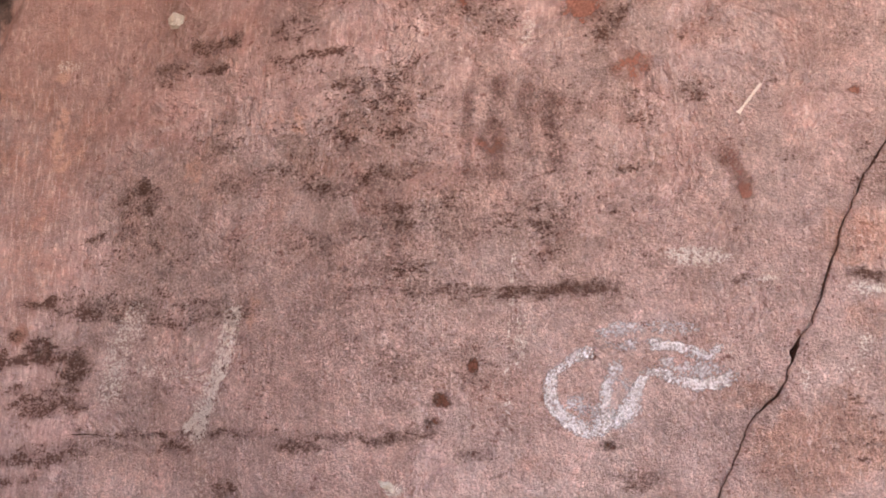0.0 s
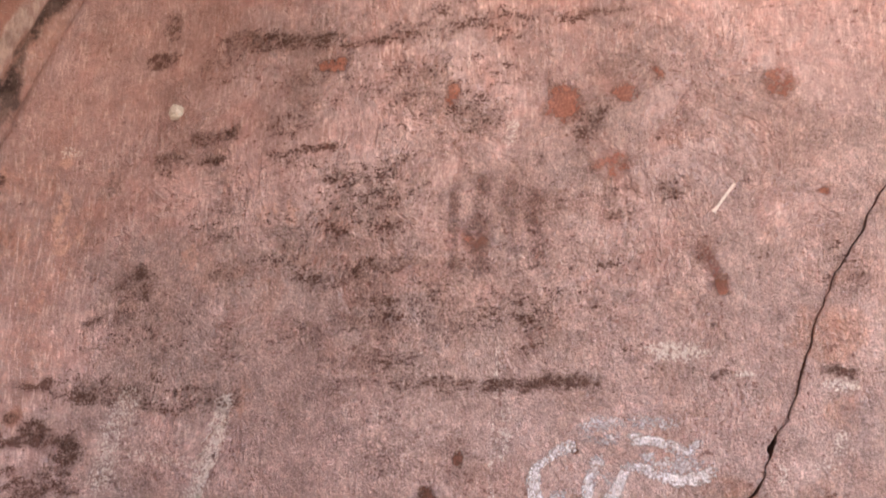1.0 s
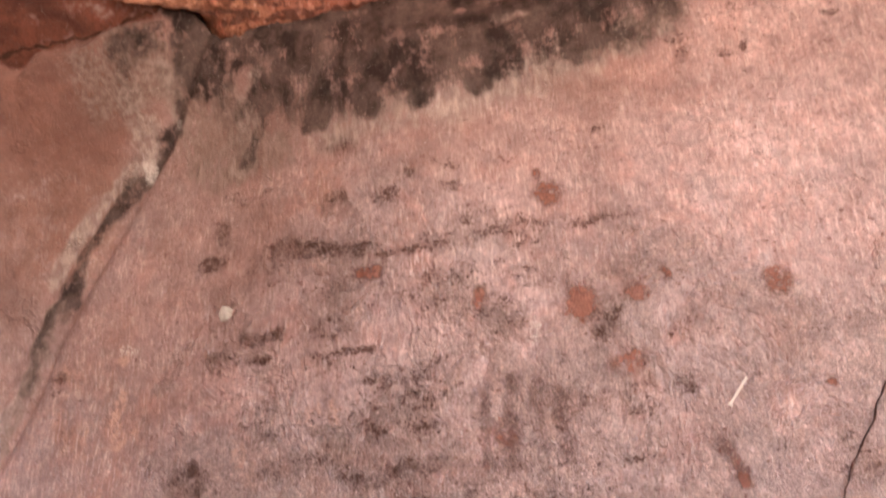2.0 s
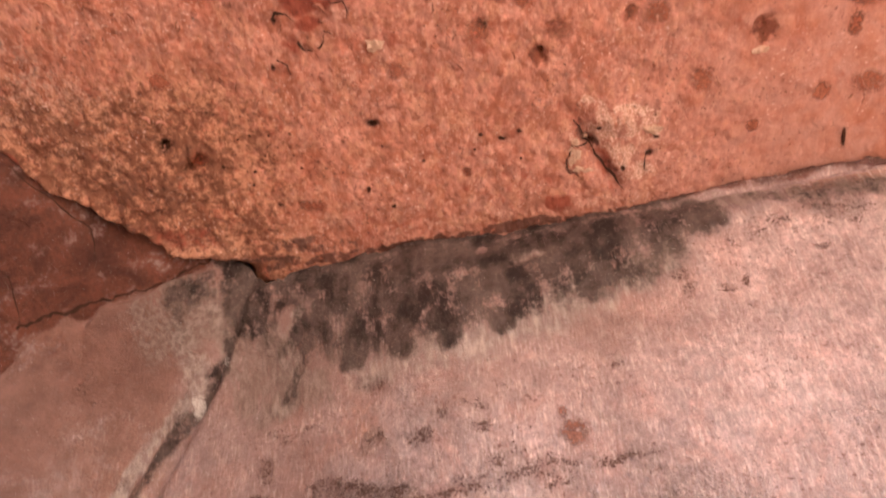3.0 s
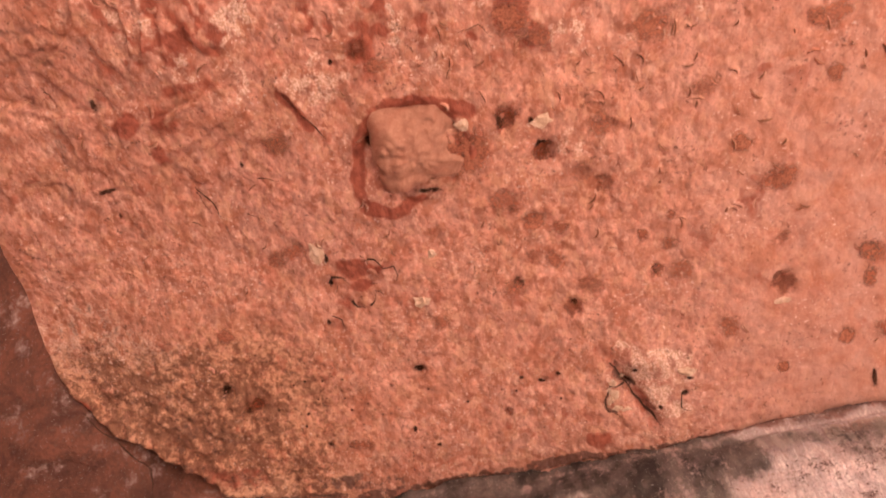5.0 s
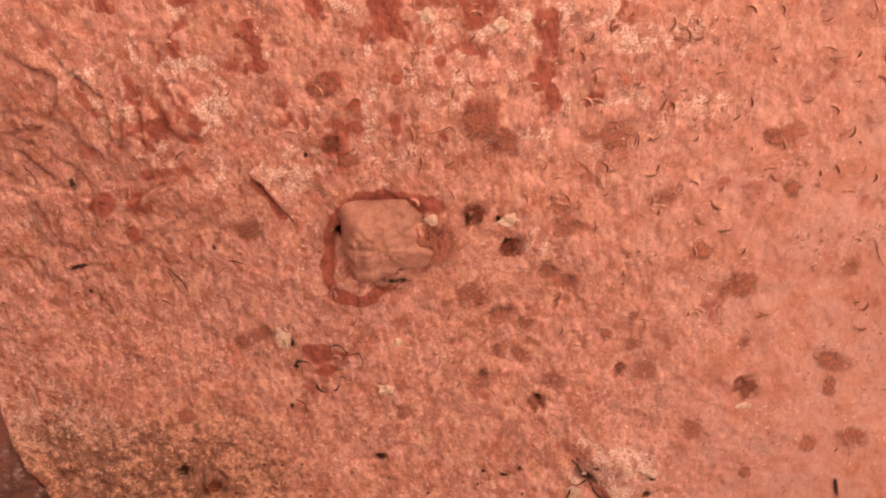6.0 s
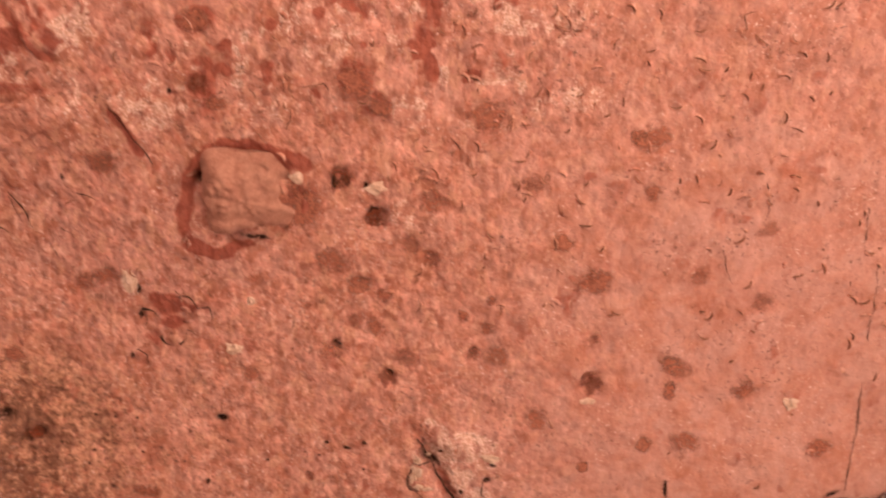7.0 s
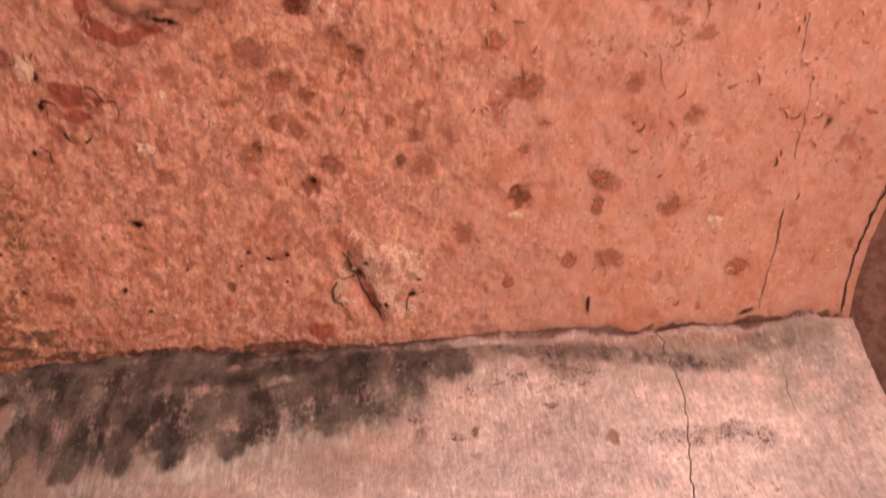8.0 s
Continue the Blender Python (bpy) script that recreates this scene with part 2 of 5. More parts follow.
    base = k.mix(k.math("MULTIPLY", nicks, 0.55), base, (0.16, 0.062, 0.042))
    h = k.math("SUBTRACT", ceiling_relief(k), k.math("MULTIPLY", nicks, 0.35))
    h = k.math("ADD", h, k.math("MULTIPLY", k.noise(13, 4, 0.6, None, 0.15), 1.6))
    return k.finish(base, 0.85, k.bump(k.math("MULTIPLY", h, k.ramp(k.attr("calm"), 0, 1, 1.0, 0.55)), 0.011, 1.0))


def patch_material(name, colour_a, colour_b, relief, low=0.16, high=0.8, dense=(0.55, 0.9), gaps=0.3):
    """Pigment, or the painted shade of a small opening, that thins out to a ragged edge."""
    k = Nodes(name)
    fine, mid, grain = k.noise(75, 4, 0.7), k.noise(24, 3, 0.6), k.noise(230, 2, 0.7)
    colour = k.mix(k.ramp(mid, 0.35, 0.65), colour_a, colour_b)
    colour = k.mottle(k.mottle(colour, grain, 0.68, 1.3), fine, 0.75, 1.25)
    alpha = k.speckle(k.attr("edge"), low, high, (fine, 0.6), (mid, 0.5), (grain, 0.4 * gaps))
    alpha = k.math("MULTIPLY", alpha, k.ramp(k.random(), 0, 1, dense[0], dense[1]))
    return k.finish(colour, 0.86, k.bump(relief(k), 0.008, 1.0), alpha, 0.1)


def stone_material(name, a, b, c):
    k = Nodes(name)
    mid, fine = k.noise(28, 4, 0.6, None, 0.4), k.noise(120, 4, 0.7)
    colour = k.mix(k.ramp(mid, 0.35, 0.65), a, b)
    colour = k.mix(k.ramp(fine, 0.55, 0.72, 0, 0.7), colour, c)
    colour = k.mix(k.ramp(fine, 0.40, 0.28, 0, 0.6), colour, tuple(x * 0.45 for x in a))
    return k.finish(colour, 0.85, k.bump(k.math("ADD", fine, k.math("MULTIPLY", mid, 2.0)), 0.004, 0.8))


def soil_material():
    k = Nodes("red_soil")
    mid, fine = k.noise(1.4, 5, 0.6), k.noise(30, 5, 0.7)
    colour = k.mix(k.ramp(mid, 0.35, 0.65), (0.325, 0.227, 0.162), (0.395, 0.282, 0.21))
    colour = k.mix(k.ramp(fine, 0.5, 0.75, 0, 0.6), colour, (0.46, 0.36, 0.285))
    return k.finish(colour, 0.95, k.bump(fine, 0.02, 0.8))


MATERIALS = {
    "wall": wall_material(),
    "ceiling": ceiling_material(),
    "red_spot": {"w": patch_material("red_ochre", (0.42, 0.195, 0.15), (0.47, 0.24, 0.19), wall_relief),
                 "c": patch_material("red_stain", (0.32, 0.115, 0.075), (0.39, 0.152, 0.10), ceiling_relief)},
    "dark_spot": {"w": patch_material("brown_stain", (0.13, 0.065, 0.05), (0.20, 0.10, 0.08), wall_relief, 0.2, 0.8, (0.75, 0.95), 1.0),
                  "c": patch_material("dark_red_spot", (0.14, 0.038, 0.022), (0.22, 0.06, 0.032), ceiling_relief)},
    "hole": {"c": patch_material("hole_shade_skin", (0.035, 0.012, 0.007), (0.07, 0.026, 0.015), ceiling_relief, 0.16, 0.8, (0.8, 0.95))},
    "boss": stone_material("embedded_stone_skin", (0.35, 0.155, 0.11), (0.43, 0.21, 0.15), (0.54, 0.29, 0.205)),
    "chip": stone_material("pale_stone", (0.58, 0.38, 0.28), (0.66, 0.47, 0.37), (0.76, 0.60, 0.49)),
    "brown": stone_material("brown_rock", (0.24, 0.115, 0.08), (0.33, 0.18, 0.135), (0.42, 0.26, 0.20)),
    "chip_w": stone_material("grey_white_stone", (0.50, 0.47, 0.42), (0.60, 0.57, 0.52), (0.72, 0.70, 0.66)),
    "brush_chalk": patch_material("chalk_line", (0.78, 0.79, 0.86), (0.84, 0.85, 0.91), wall_relief, 0.07, 0.85, (0.88, 0.95), 2.6),
    "brush_faint": patch_material("faint_chalk", (0.66, 0.66, 0.72), (0.74, 0.75, 0.82), wall_relief, 0.25, 1.3, (0.65, 0.8), 2.8),
    "brush_purple": patch_material("faded_purple", (0.22, 0.125, 0.115), (0.28, 0.165, 0.15), wall_relief, 0.08, 1.3, (0.48, 0.58), 1.6),
    "brush_red": patch_material("faded_red_purple", (0.26, 0.13, 0.115), (0.32, 0.17, 0.15), wall_relief, 0.1, 1.4, (0.5, 0.6), 1.6),
    "mauve": stone_material("mauve_rock", (0.21, 0.115, 0.098), (0.34, 0.21, 0.185), (0.44, 0.32, 0.29)),
    "chalk": stone_material("chalk", (0.80, 0.76, 0.72), (0.86, 0.82, 0.79), (0.74, 0.66, 0.60)),
    "flake_shade": stone_material("flake_edge_shade", (0.20, 0.085, 0.052), (0.26, 0.11, 0.07), (0.34, 0.15, 0.10)),
    "shade_dirt": stone_material("crack_shade", (0.05, 0.024, 0.016), (0.075, 0.036, 0.025), (0.11, 0.055, 0.04)),
    "soil": soil_material(),
}


CRACK_Z = (0.0, 1.556, 1.616, 1.678, 1.707, 1.758, 1.827, 1.91, 1.996, 2.058, 2.112, 2.757, 2.87, 2.942, 3.052, 3.144, 3.198, 3.45)
CRACK_X = (-0.004, 0.446, 0.475, 0.506, 0.541, 0.566, 0.608, 0.645, 0.68, 0.716, 0.754, 1.196, 1.222, 1.238, 1.249, 1.231, 1.241, 1.241)
BOSS = (-0.132, -0.211, 0.104, 0.106)
CREASE = (0.289, 0.416, 0.42, 0.667)
# where the ceiling breaks off over the red recess
EDGE = [(-1.46, -0.3), (-1.35, -0.05), (-1.29, 0.12), (-1.275, 0.25), (-1.235, 0.37), (-1.155, 0.49), (-1.05, 0.57), (-0.94, 0.665), (-0.89, 0.725), (-0.80, 0.762), (-0.66, 0.79)]
# edges of peeling plates: the side to the left of the way along each line stands proud
LIPS = [
    [(-0.897, -0.735), (-0.851, -0.702), (-0.863, -0.642), (-0.944, -0.58), (-1.013, -0.561), (-1.076, -0.542)],
    [(-0.79, -0.699), (-0.752, -0.653), (-0.756, -0.592), (-0.767, -0.556)],
    [(-0.714, -0.636), (-0.715, -0.594), (-0.726, -0.57)],
    [(-0.677, -0.633), (-0.681, -0.571), (-0.683, -0.539)],
    [(-0.623, -0.606), (-0.604, -0.553), (-0.588, -0.524), (-0.641, -0.491)],
    [(-0.88, -0.426), (-1.014, -0.43), (-1.08, -0.469), (-1.19, -0.485)],
    [(-0.568, -0.446), (-0.644, -0.423), (-0.722, -0.403), (-0.786, -0.393), (-0.869, -0.403)],
    [(-0.556, -0.644), (-0.571, -0.662), (-0.614, -0.669), (-0.629, -0.642)],
    [(-0.428, -0.406), (-0.396, -0.348)],
    [(-1.002, -0.381), (-0.997, -0.307), (-1.026, -0.265)],
]


# pits in the ceiling: place, half widths, depth as a share of the width
PITS = [
    (0.195, -0.160, 0.026, 0.030, 0.9), (0.107, -0.250, 0.014, 0.022, 1.0), (0.365, -0.204, 0.024, 0.018, 0.5), (0.166, -0.249, 0.010, 0.014, 1.2),
    (-0.233, 0.441, 0.020, 0.014, 1.3), (-0.286, -0.455, 0.011, 0.010, 1.2), (-1.082, -0.476, 0.022, 0.010, 1.2), (-0.869, -0.440, 0.010, 0.022, 1.2),
    (-0.920, -0.215, 0.024, 0.010, 1.2), (-0.934, -0.123, 0.010, 0.010, 1.1), (-0.876, -0.726, 0.012, 0.009, 1.2), (-0.244, -0.251, 0.012, 0.018, 1.2),
    (0.230, 0.300, 0.022, 0.028, 0.6), (0.795, 0.278, 0.030, 0.034, 0.4), (0.087, 0.209, 0.014, 0.016, 0.8), (0.465, 0.209, 0.012, 0.014, 0.8),
    (0.340, -0.050, 0.022, 0.024, 0.4), (0.149, 0.029, 0.028, 0.026, 0.3), (0.281, -0.096, 0.024, 0.026, 0.4), (0.175, 0.031, 0.020, 0.020, 0.3),
    (-0.807, 0.416, 0.020, 0.026, 1.0), (-0.760, 0.491, 0.022, 0.014, 1.0), (-0.726, 0.477, 0.018, 0.018, 0.8), (-0.431, 0.136, 0.010, 0.014, 1.0),
    (0.357, 0.555, 0.022, 0.012, 1.2), (0.522, 0.592, 0.013, 0.010, 1.0), (-0.532, 0.639, 0.018, 0.008, 1.0), (1.574, 0.011, 0.010, 0.026, 0.9),
]


# ---- the shapes of the rock faces ----
def lattice(ix, iy, seed):
    h = (ix.astype(np.int64) * 374761393 + iy.astype(np.int64) * 668265263 + seed * 974711) & 0x7FFFFFFF
    h = ((h ^ (h >> 13)) * 1274126177) & 0x7FFFFFFF
    return ((h ^ (h >> 16)) & 0xFFFF) / 65535.0


def value_noise(x, y, seed):
    ix, iy = np.floor(x), np.floor(y)
    fx, fy = x - ix, y - iy
    fx, fy = fx * fx * (3 - 2 * fx), fy * fy * (3 - 2 * fy)
    a, b = lattice(ix, iy, seed), lattice(ix + 1, iy, seed)
    c, d = lattice(ix, iy + 1, seed), lattice(ix + 1, iy + 1, seed)
    return (a + (b - a) * fx) * (1 - fy) + (c + (d - c) * fx) * fy - 0.5


def fbm(x, y, scale, octaves=3, seed=1):
    total = 0.0
    for k in range(octaves):
        f = scale * 2 ** k
        total = total + value_noise(x * f + 13.7 * k, y * f - 7.1 * k, seed + k) / 2 ** k
    return total


def smooth(a, b, v):
    t = np.clip((v - a) / (b - a), 0, 1)
    return t * t * (3 - 2 * t)


def rib_x(z):
    """Where the main face meets the left flank."""
    return np.interp(z, (0.0, 2.0, 2.54, 2.8, 3.0, 3.23, 3.4), (-1.5, -1.34, -1.10, -0.965, -0.857, -0.70, -0.63))


def ridge_z(x):
    """The rounded ledge across the left flank, under a red recess."""
    x = np.asarray(x, float)
    return np.interp(x, (-1.5, -1.32, -1.26, -1.21, -1.108, -0.97, -0.866, -0.738), (2.85, 3.067, 3.112, 3.142, 3.184, 3.21, 3.247, 3.293)) + 0.012 * fbm(x, x * 0 + 2.2, 14, 2, 19)


def wall_y(x, z):
    """Depth of the leaning back face at (x, z)."""
    x, z = np.asarray(x, float), np.asarray(z, float)
    y = 1.15 - 0.285 * (z - 1.77)
    y = y - 0.10 * smooth(1.7, 0.4, z) * smooth(1.9, 0.2, z)
    y = y + 0.30 * np.clip(-0.05 - x, 0, 1.2) * smooth(3.34, 3.0, z) + 0.06 * smooth(-0.1, -0.7, x)
    gap = x - rib_x(z)
    g = np.clip(-gap, 0, 3)
    y = y - 0.3 * g - 1.3 * np.clip(g - 0.4, 0, 3) - 6.0 * np.clip(g - 0.62, 0, 3)
    y = y - 0.092 * np.clip(x - 0.1, 0, 3) + 0.035 * smooth(3.15, 3.32, z) * smooth(1.1, 0.4, x) - 0.03 * smooth(1.2, 1.8, x) * smooth(3.0, 3.25, z)
    y = y - 0.012 * np.exp(-((gap + 0.03) / 0.022) ** 2) + 0.024 * np.exp(-((gap - 0.015) / 0.024) ** 2)
    y = y + 5.0 * np.clip(x - right_x(z), 0, 0.25)
    y = y + 0.045 * fbm(x, z, 1.7, 2, 11) + 0.012 * fbm(x, z * 0.8, 7, 2, 21) + 0.004 * fbm(x, z * 0.7, 26, 2, 31)
    groove = np.abs(z - 3.235 - 0.015 * x - 0.02 * fbm(x, x * 0, 5, 2, 5))
    y = y + 0.012 * np.exp(-(groove / 0.012) ** 2) * smooth(0.35, 0.8, x)
    y = y + 0.032 * smooth(3.10, 3.26, z) * smooth(-0.75, -0.4, x) * smooth(1.5, 1.15, x)
    below = ridge_z(x) - z
    y = y - smooth(-0.72, -0.86, x) * (0.05 * smooth(0.0, 0.03, below) * smooth(0.26, 0.04, below) + 0.02 * np.abs(fbm(x, z, 9, 3, 27)) * smooth(0.01, -0.03, below))
    # a dark slot where the face meets the ceiling
    under = ceil_z(x, np.clip(y, -0.5, 1.0)) - z
    return y + 0.09 * smooth(0.018, 0.008, under + 0.012 * fbm(x, x * 0, 16, 3, 17)) * smooth(-0.95, -0.8, x)


def right_x(z):
    """The right-hand end of the back face."""
    return np.interp(z, (0.0, 2.9, 3.3), (1.92, 1.81, 1.83))


def crack_x(z):
    """The long crack through the back face."""
    z = np.asarray(z, float)
    x = np.interp(z, CRACK_Z, CRACK_X)
    return x + 0.0055 * fbm(z, z * 0 + 3.3, 30, 3, 77) + 0.007 * fbm(z, z * 0 + 5.1, 70, 2, 79)


def lip_side(x, y, line):
    """Distance from a broken line, and on which side of it."""
    best, side = np.full(np.shape(x), 9.0), np.ones(np.shape(x))
    for (ax, ay), (bx, by) in zip(line, line[1:]):
        t = np.clip(((x - ax) * (bx - ax) + (y - ay) * (by - ay)) / ((bx - ax) ** 2 + (by - ay) ** 2), 0, 1)
        d = np.hypot(x - ax - t * (bx - ax), y - ay - t * (by - ay))
        side = np.where(d < best, np.where((bx - ax) * (y - ay) - (by - ay) * (x - ax) < 0, 1.0, -1.0), side)
        best = np.minimum(best, d)
    return best, side


def dents(x, y):
    """How far the small pits go up into the ceiling."""
    deep = np.zeros(np.broadcast(x, y).shape)
    for px, py, a, b, share in PITS:
        near = (np.abs(x - px) < 2.5 * max(a, b)) & (np.abs(y - py) < 2.5 * max(a, b))
        if np.any(near):
            r = np.hypot((x - px) / a, (y - py) / b) * (1 + 0.5 * fbm(x, y, 42, 2, 99))
            deep = deep + np.where(near, share * min(a, b) * np.exp(-r ** 3), 0)
    return deep


def ceil_z(x, y):
    """Height of the ceiling at (x, y)."""
    x, y = np.asarray(x, float), np.asarray(y, float)
    z = 3.425 - 0.19 * np.clip(y, 0, 2) ** 1.5 - 0.045 * np.clip(x - 0.3, 0, 4) - 0.03 * smooth(-0.4, -0.9, x) * smooth(0.0, 0.4, y)
    z = z + 0.03 * fbm(x, y, 1.5, 2, 41) + 0.010 * fbm(x, y, 6, 2, 51) + 0.005 * fbm(x, y * 0.8, 22, 2, 61)
    flaky = smooth(-0.35, -0.75, x) * smooth(0.05, -0.3, y) + 0.12 * smooth(0.1, -0.5, y)
    n = fbm(x * 0.9, y, 4.2, 3, 71)
    z = z + flaky * 0.007 * (smooth(-0.03, 0.0, n) + smooth(0.22, 0.25, n) + smooth(-0.24, -0.21, n))
    rough = smooth(-0.35, -0.8, x) * smooth(0.1, 0.5, y)
    z = z + 0.62 * rough * (0.045 * np.abs(fbm(x, y, 21, 3, 81)) - 0.012 + 0.02 * fbm(x, y, 8, 2, 83) + 0.012 * fbm(x, y, 44, 2, 85) - 0.01 * smooth(-0.62, -0.95, x) * smooth(0.3, 0.55, y))
    d, side = lip_side(x, y, EDGE)
    past = -d * side + 0.02 * fbm(x, y, 13, 3, 93)
    z = z + (0.16 * smooth(0.0, 0.06, past) - 0.012 * np.exp(-(past / 0.018) ** 2)) * smooth(-0.62, -0.76, x)
    # lips of the peeling plates
    wob = 0.012 * fbm(x, y, 25, 2, 95)
    worn = np.clip(0.75 + 1.5 * fbm(x, y, 14, 2, 97), 0.1, 1.3)
    for line in LIPS:
        d, side = lip_side(x, y, line)
        d = d * side + wob
        z = z - worn * (0.016 * smooth(-0.003, 0.006, d) * np.exp(-np.abs(d) / 0.045) - 0.006 * np.exp(-((d + 0.006) / 0.008) ** 2))
    # a crease running to the back face
    t = np.clip(((x - CREASE[0]) * (CREASE[2] - CREASE[0]) + (y - CREASE[1]) * (CREASE[3] - CREASE[1])) / ((CREASE[2] - CREASE[0]) ** 2 + (CREASE[3] - CREASE[1]) ** 2), 0, 1)
    d = np.hypot(x - CREASE[0] - t * (CREASE[2] - CREASE[0]), y - CREASE[1] - t * (CREASE[3] - CREASE[1]))
    z = z + 0.022 * smooth(0.0, 0.5, t) * np.exp(-(d / 0.024) ** 2) - 0.016 * smooth(0.10, 0.02, np.hypot(x - CREASE[0] - 0.14, (y - CREASE[1] - 0.06) * 1.3))
    # the stone that stands out of the ceiling, with a worn moat round it
    r = np.hypot((x - BOSS[0]) / BOSS[2], (y - BOSS[1]) / BOSS[3]) * (1 + 0.28 * fbm(x, y, 9, 2, 91))
    return z + 0.016 * np.exp(-((r - 1.18) / 0.16) ** 2) + dents(x, y)


# ---- tools for fields and meshes ----
def stroke(field, line, half, strength):
    """Adds a line of the given half width to a field over the face; the strongest mark counts."""
    best = np.full(field["u"].shape, 9.0)
    for (ax, ay), (bx, by) in zip(line, line[1:]):
        dx, dy = bx - ax, by - ay
        t = np.clip(((field["u"] - ax) * dx + (field["v"] - ay) * dy) / (dx * dx + dy * dy + 1e-9), 0, 1)
        best = np.minimum(best, np.hypot(field["u"] - ax - t * dx, field["v"] - ay - t * dy))
    field["a"] = np.maximum(field["a"], strength * smooth(2.0 * half, 0.35 * half, best))


def blob(field, x, y, a, b, turn, strength):
    """Adds a soft oval to a field; a negative one takes away."""
    c, s = math.cos(radians(turn)), math.sin(radians(turn))
    p, q = (field["u"] - x) * c + (field["v"] - y) * s, (field["v"] - y) * c - (field["u"] - x) * s
    m = strength * smooth(1.45, 0.45, np.hypot(p / a, q / b))
    field["a"] = np.maximum(field["a"], m) if strength > 0 else np.maximum(field["a"] + m, 0)


def field_over(u, v, ragged=1.0):
    """An empty field whose coordinates wander, so that what is drawn on it gets an uneven outline."""
    du = 0.050 * fbm(u, v, 9, 2, 301) + 0.022 * fbm(u, v, 34, 2, 311)
    dv = 0.034 * fbm(u, v, 9, 2, 321) + 0.022 * fbm(u, v, 34, 2, 331)
    return {"u": u + ragged * du, "v": v + ragged * dv, "a": np.zeros_like(u)}


def sheet(name, x, y, z, material, fields, flip=False):
    """One smooth-shaded mesh from arrays of rows and columns, with its fields as attributes."""
    rows, cols = x.shape
    me = bpy.data.meshes.new(name)
    i = np.arange(rows * cols, dtype=np.int32).reshape(rows, cols)
    quads = np.stack((i[:-1, :-1], i[:-1, 1:], i[1:, 1:], i[1:, :-1]), -1).reshape(-1, 4)
    if flip:
        quads = quads[:, ::-1]
    me.vertices.add(rows * cols)
    me.vertices.foreach_set("co", np.stack((x, y, z), -1).astype(np.float32).ravel())
    me.loops.add(quads.size)
    me.loops.foreach_set("vertex_index", np.ascontiguousarray(quads).ravel())
    me.polygons.add(len(quads))
    me.polygons.foreach_set("loop_start", np.arange(0, quads.size, 4, dtype=np.int32))
    me.update(calc_edges=True)
    me.validate()
    me.shade_smooth()
    for key, f in fields.items():
        at = me.attributes.new(key, "FLOAT", "POINT")
        at.data.foreach_set("value", f["a"].astype(np.float32).ravel())
    me.materials.append(material)
    return new(name, me)


def part(name, bm, material, parent=None, label=""):
    me = bpy.data.meshes.new(name)
    bm.to_mesh(me)
    bm.free()
    me.shade_smooth()
    me.materials.append(material)
    ob = new(name, me)
    ob.parent = parent
    return tagged(ob, label)


# ---- the leaning back face, split by its long crack ----
AXIS_Z = np.concatenate((np.arange(-0.05, 1.45, 0.05), np.arange(1.45, 3.6, 0.0058)))
PIVOT = 0.9


def gape(z):
    """Half the width of the crack."""
    return 0.0006 + 0.0010 * smooth(2.4, 2.8, z) + 0.0022 * np.clip(fbm(z, z * 0 + 9.1, 9, 2, 15), 0, 1) + 0.005 * np.exp(-((z - 1.775) / 0.012) ** 2) + 0.0025 * np.exp(-((z - 1.70) / 0.02) ** 2)


def back_face(name, columns, side):
    """side -1: the part left of the crack; +1: right of it."""
    ramp = (columns + 2.4) / (PIVOT + 2.4) if side < 0 else (2.8 - columns) / (2.8 - PIVOT)
    zz, uu = np.meshgrid(AXIS_Z, columns, indexing="ij")
    ww = np.broadcast_to(np.clip(ramp, 0, 1) ** 2, uu.shape)
    xx = uu + ww * (crack_x(zz) - PIVOT + side * gape(zz))
    yy = np.maximum(wall_y(xx, zz), -3.2)
    if side > 0:
        yy = yy - 0.004 * smooth(1.3, 0.6, xx - crack_x(zz)) * smooth(2.9, 2.2, zz)
    # the flanks of the crack go back into the rock
    edge = -1 if side < 0 else 0
    deep = np.stack([yy[:, edge] + d for d in (0.002, 0.02, 0.10)], 1)
    zs = np.repeat(zz[:, edge][:, None], 3, 1)
    xs = np.stack([xx[:, edge] - side * s for s in (0.0008, 0.0014, 0.004)], 1)
    if side < 0:
        xx, yy, zz = np.hstack((xx, xs)), np.hstack((yy, deep)), np.hstack((zz, zs))
    else:
        xx, yy, zz = np.hstack((xs[:, ::-1], xx)), np.hstack((deep[:, ::-1], yy)), np.hstack((zs, zz))
    f = {key: field_over(xx, zz, {"white": 0.25, "purple": 0.2, "grey": 0.7, "pale_rim": 0.6, "dark": 0.55, "brown": 0.35, "wedge": 0.35}.get(key, 0.9)) for key in ("dark", "purple", "white", "grey", "pale_rim", "orange", "brown", "wedge", "dust", "sandy", "light_tint", "peach", "veil", "tan")}
    paint_face(f)
    # the crack's inner flanks are coloured near black, as shade inside it
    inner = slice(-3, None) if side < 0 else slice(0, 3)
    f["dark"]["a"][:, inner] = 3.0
    return sheet(name, xx, yy, zz, MATERIALS["wall"], f)


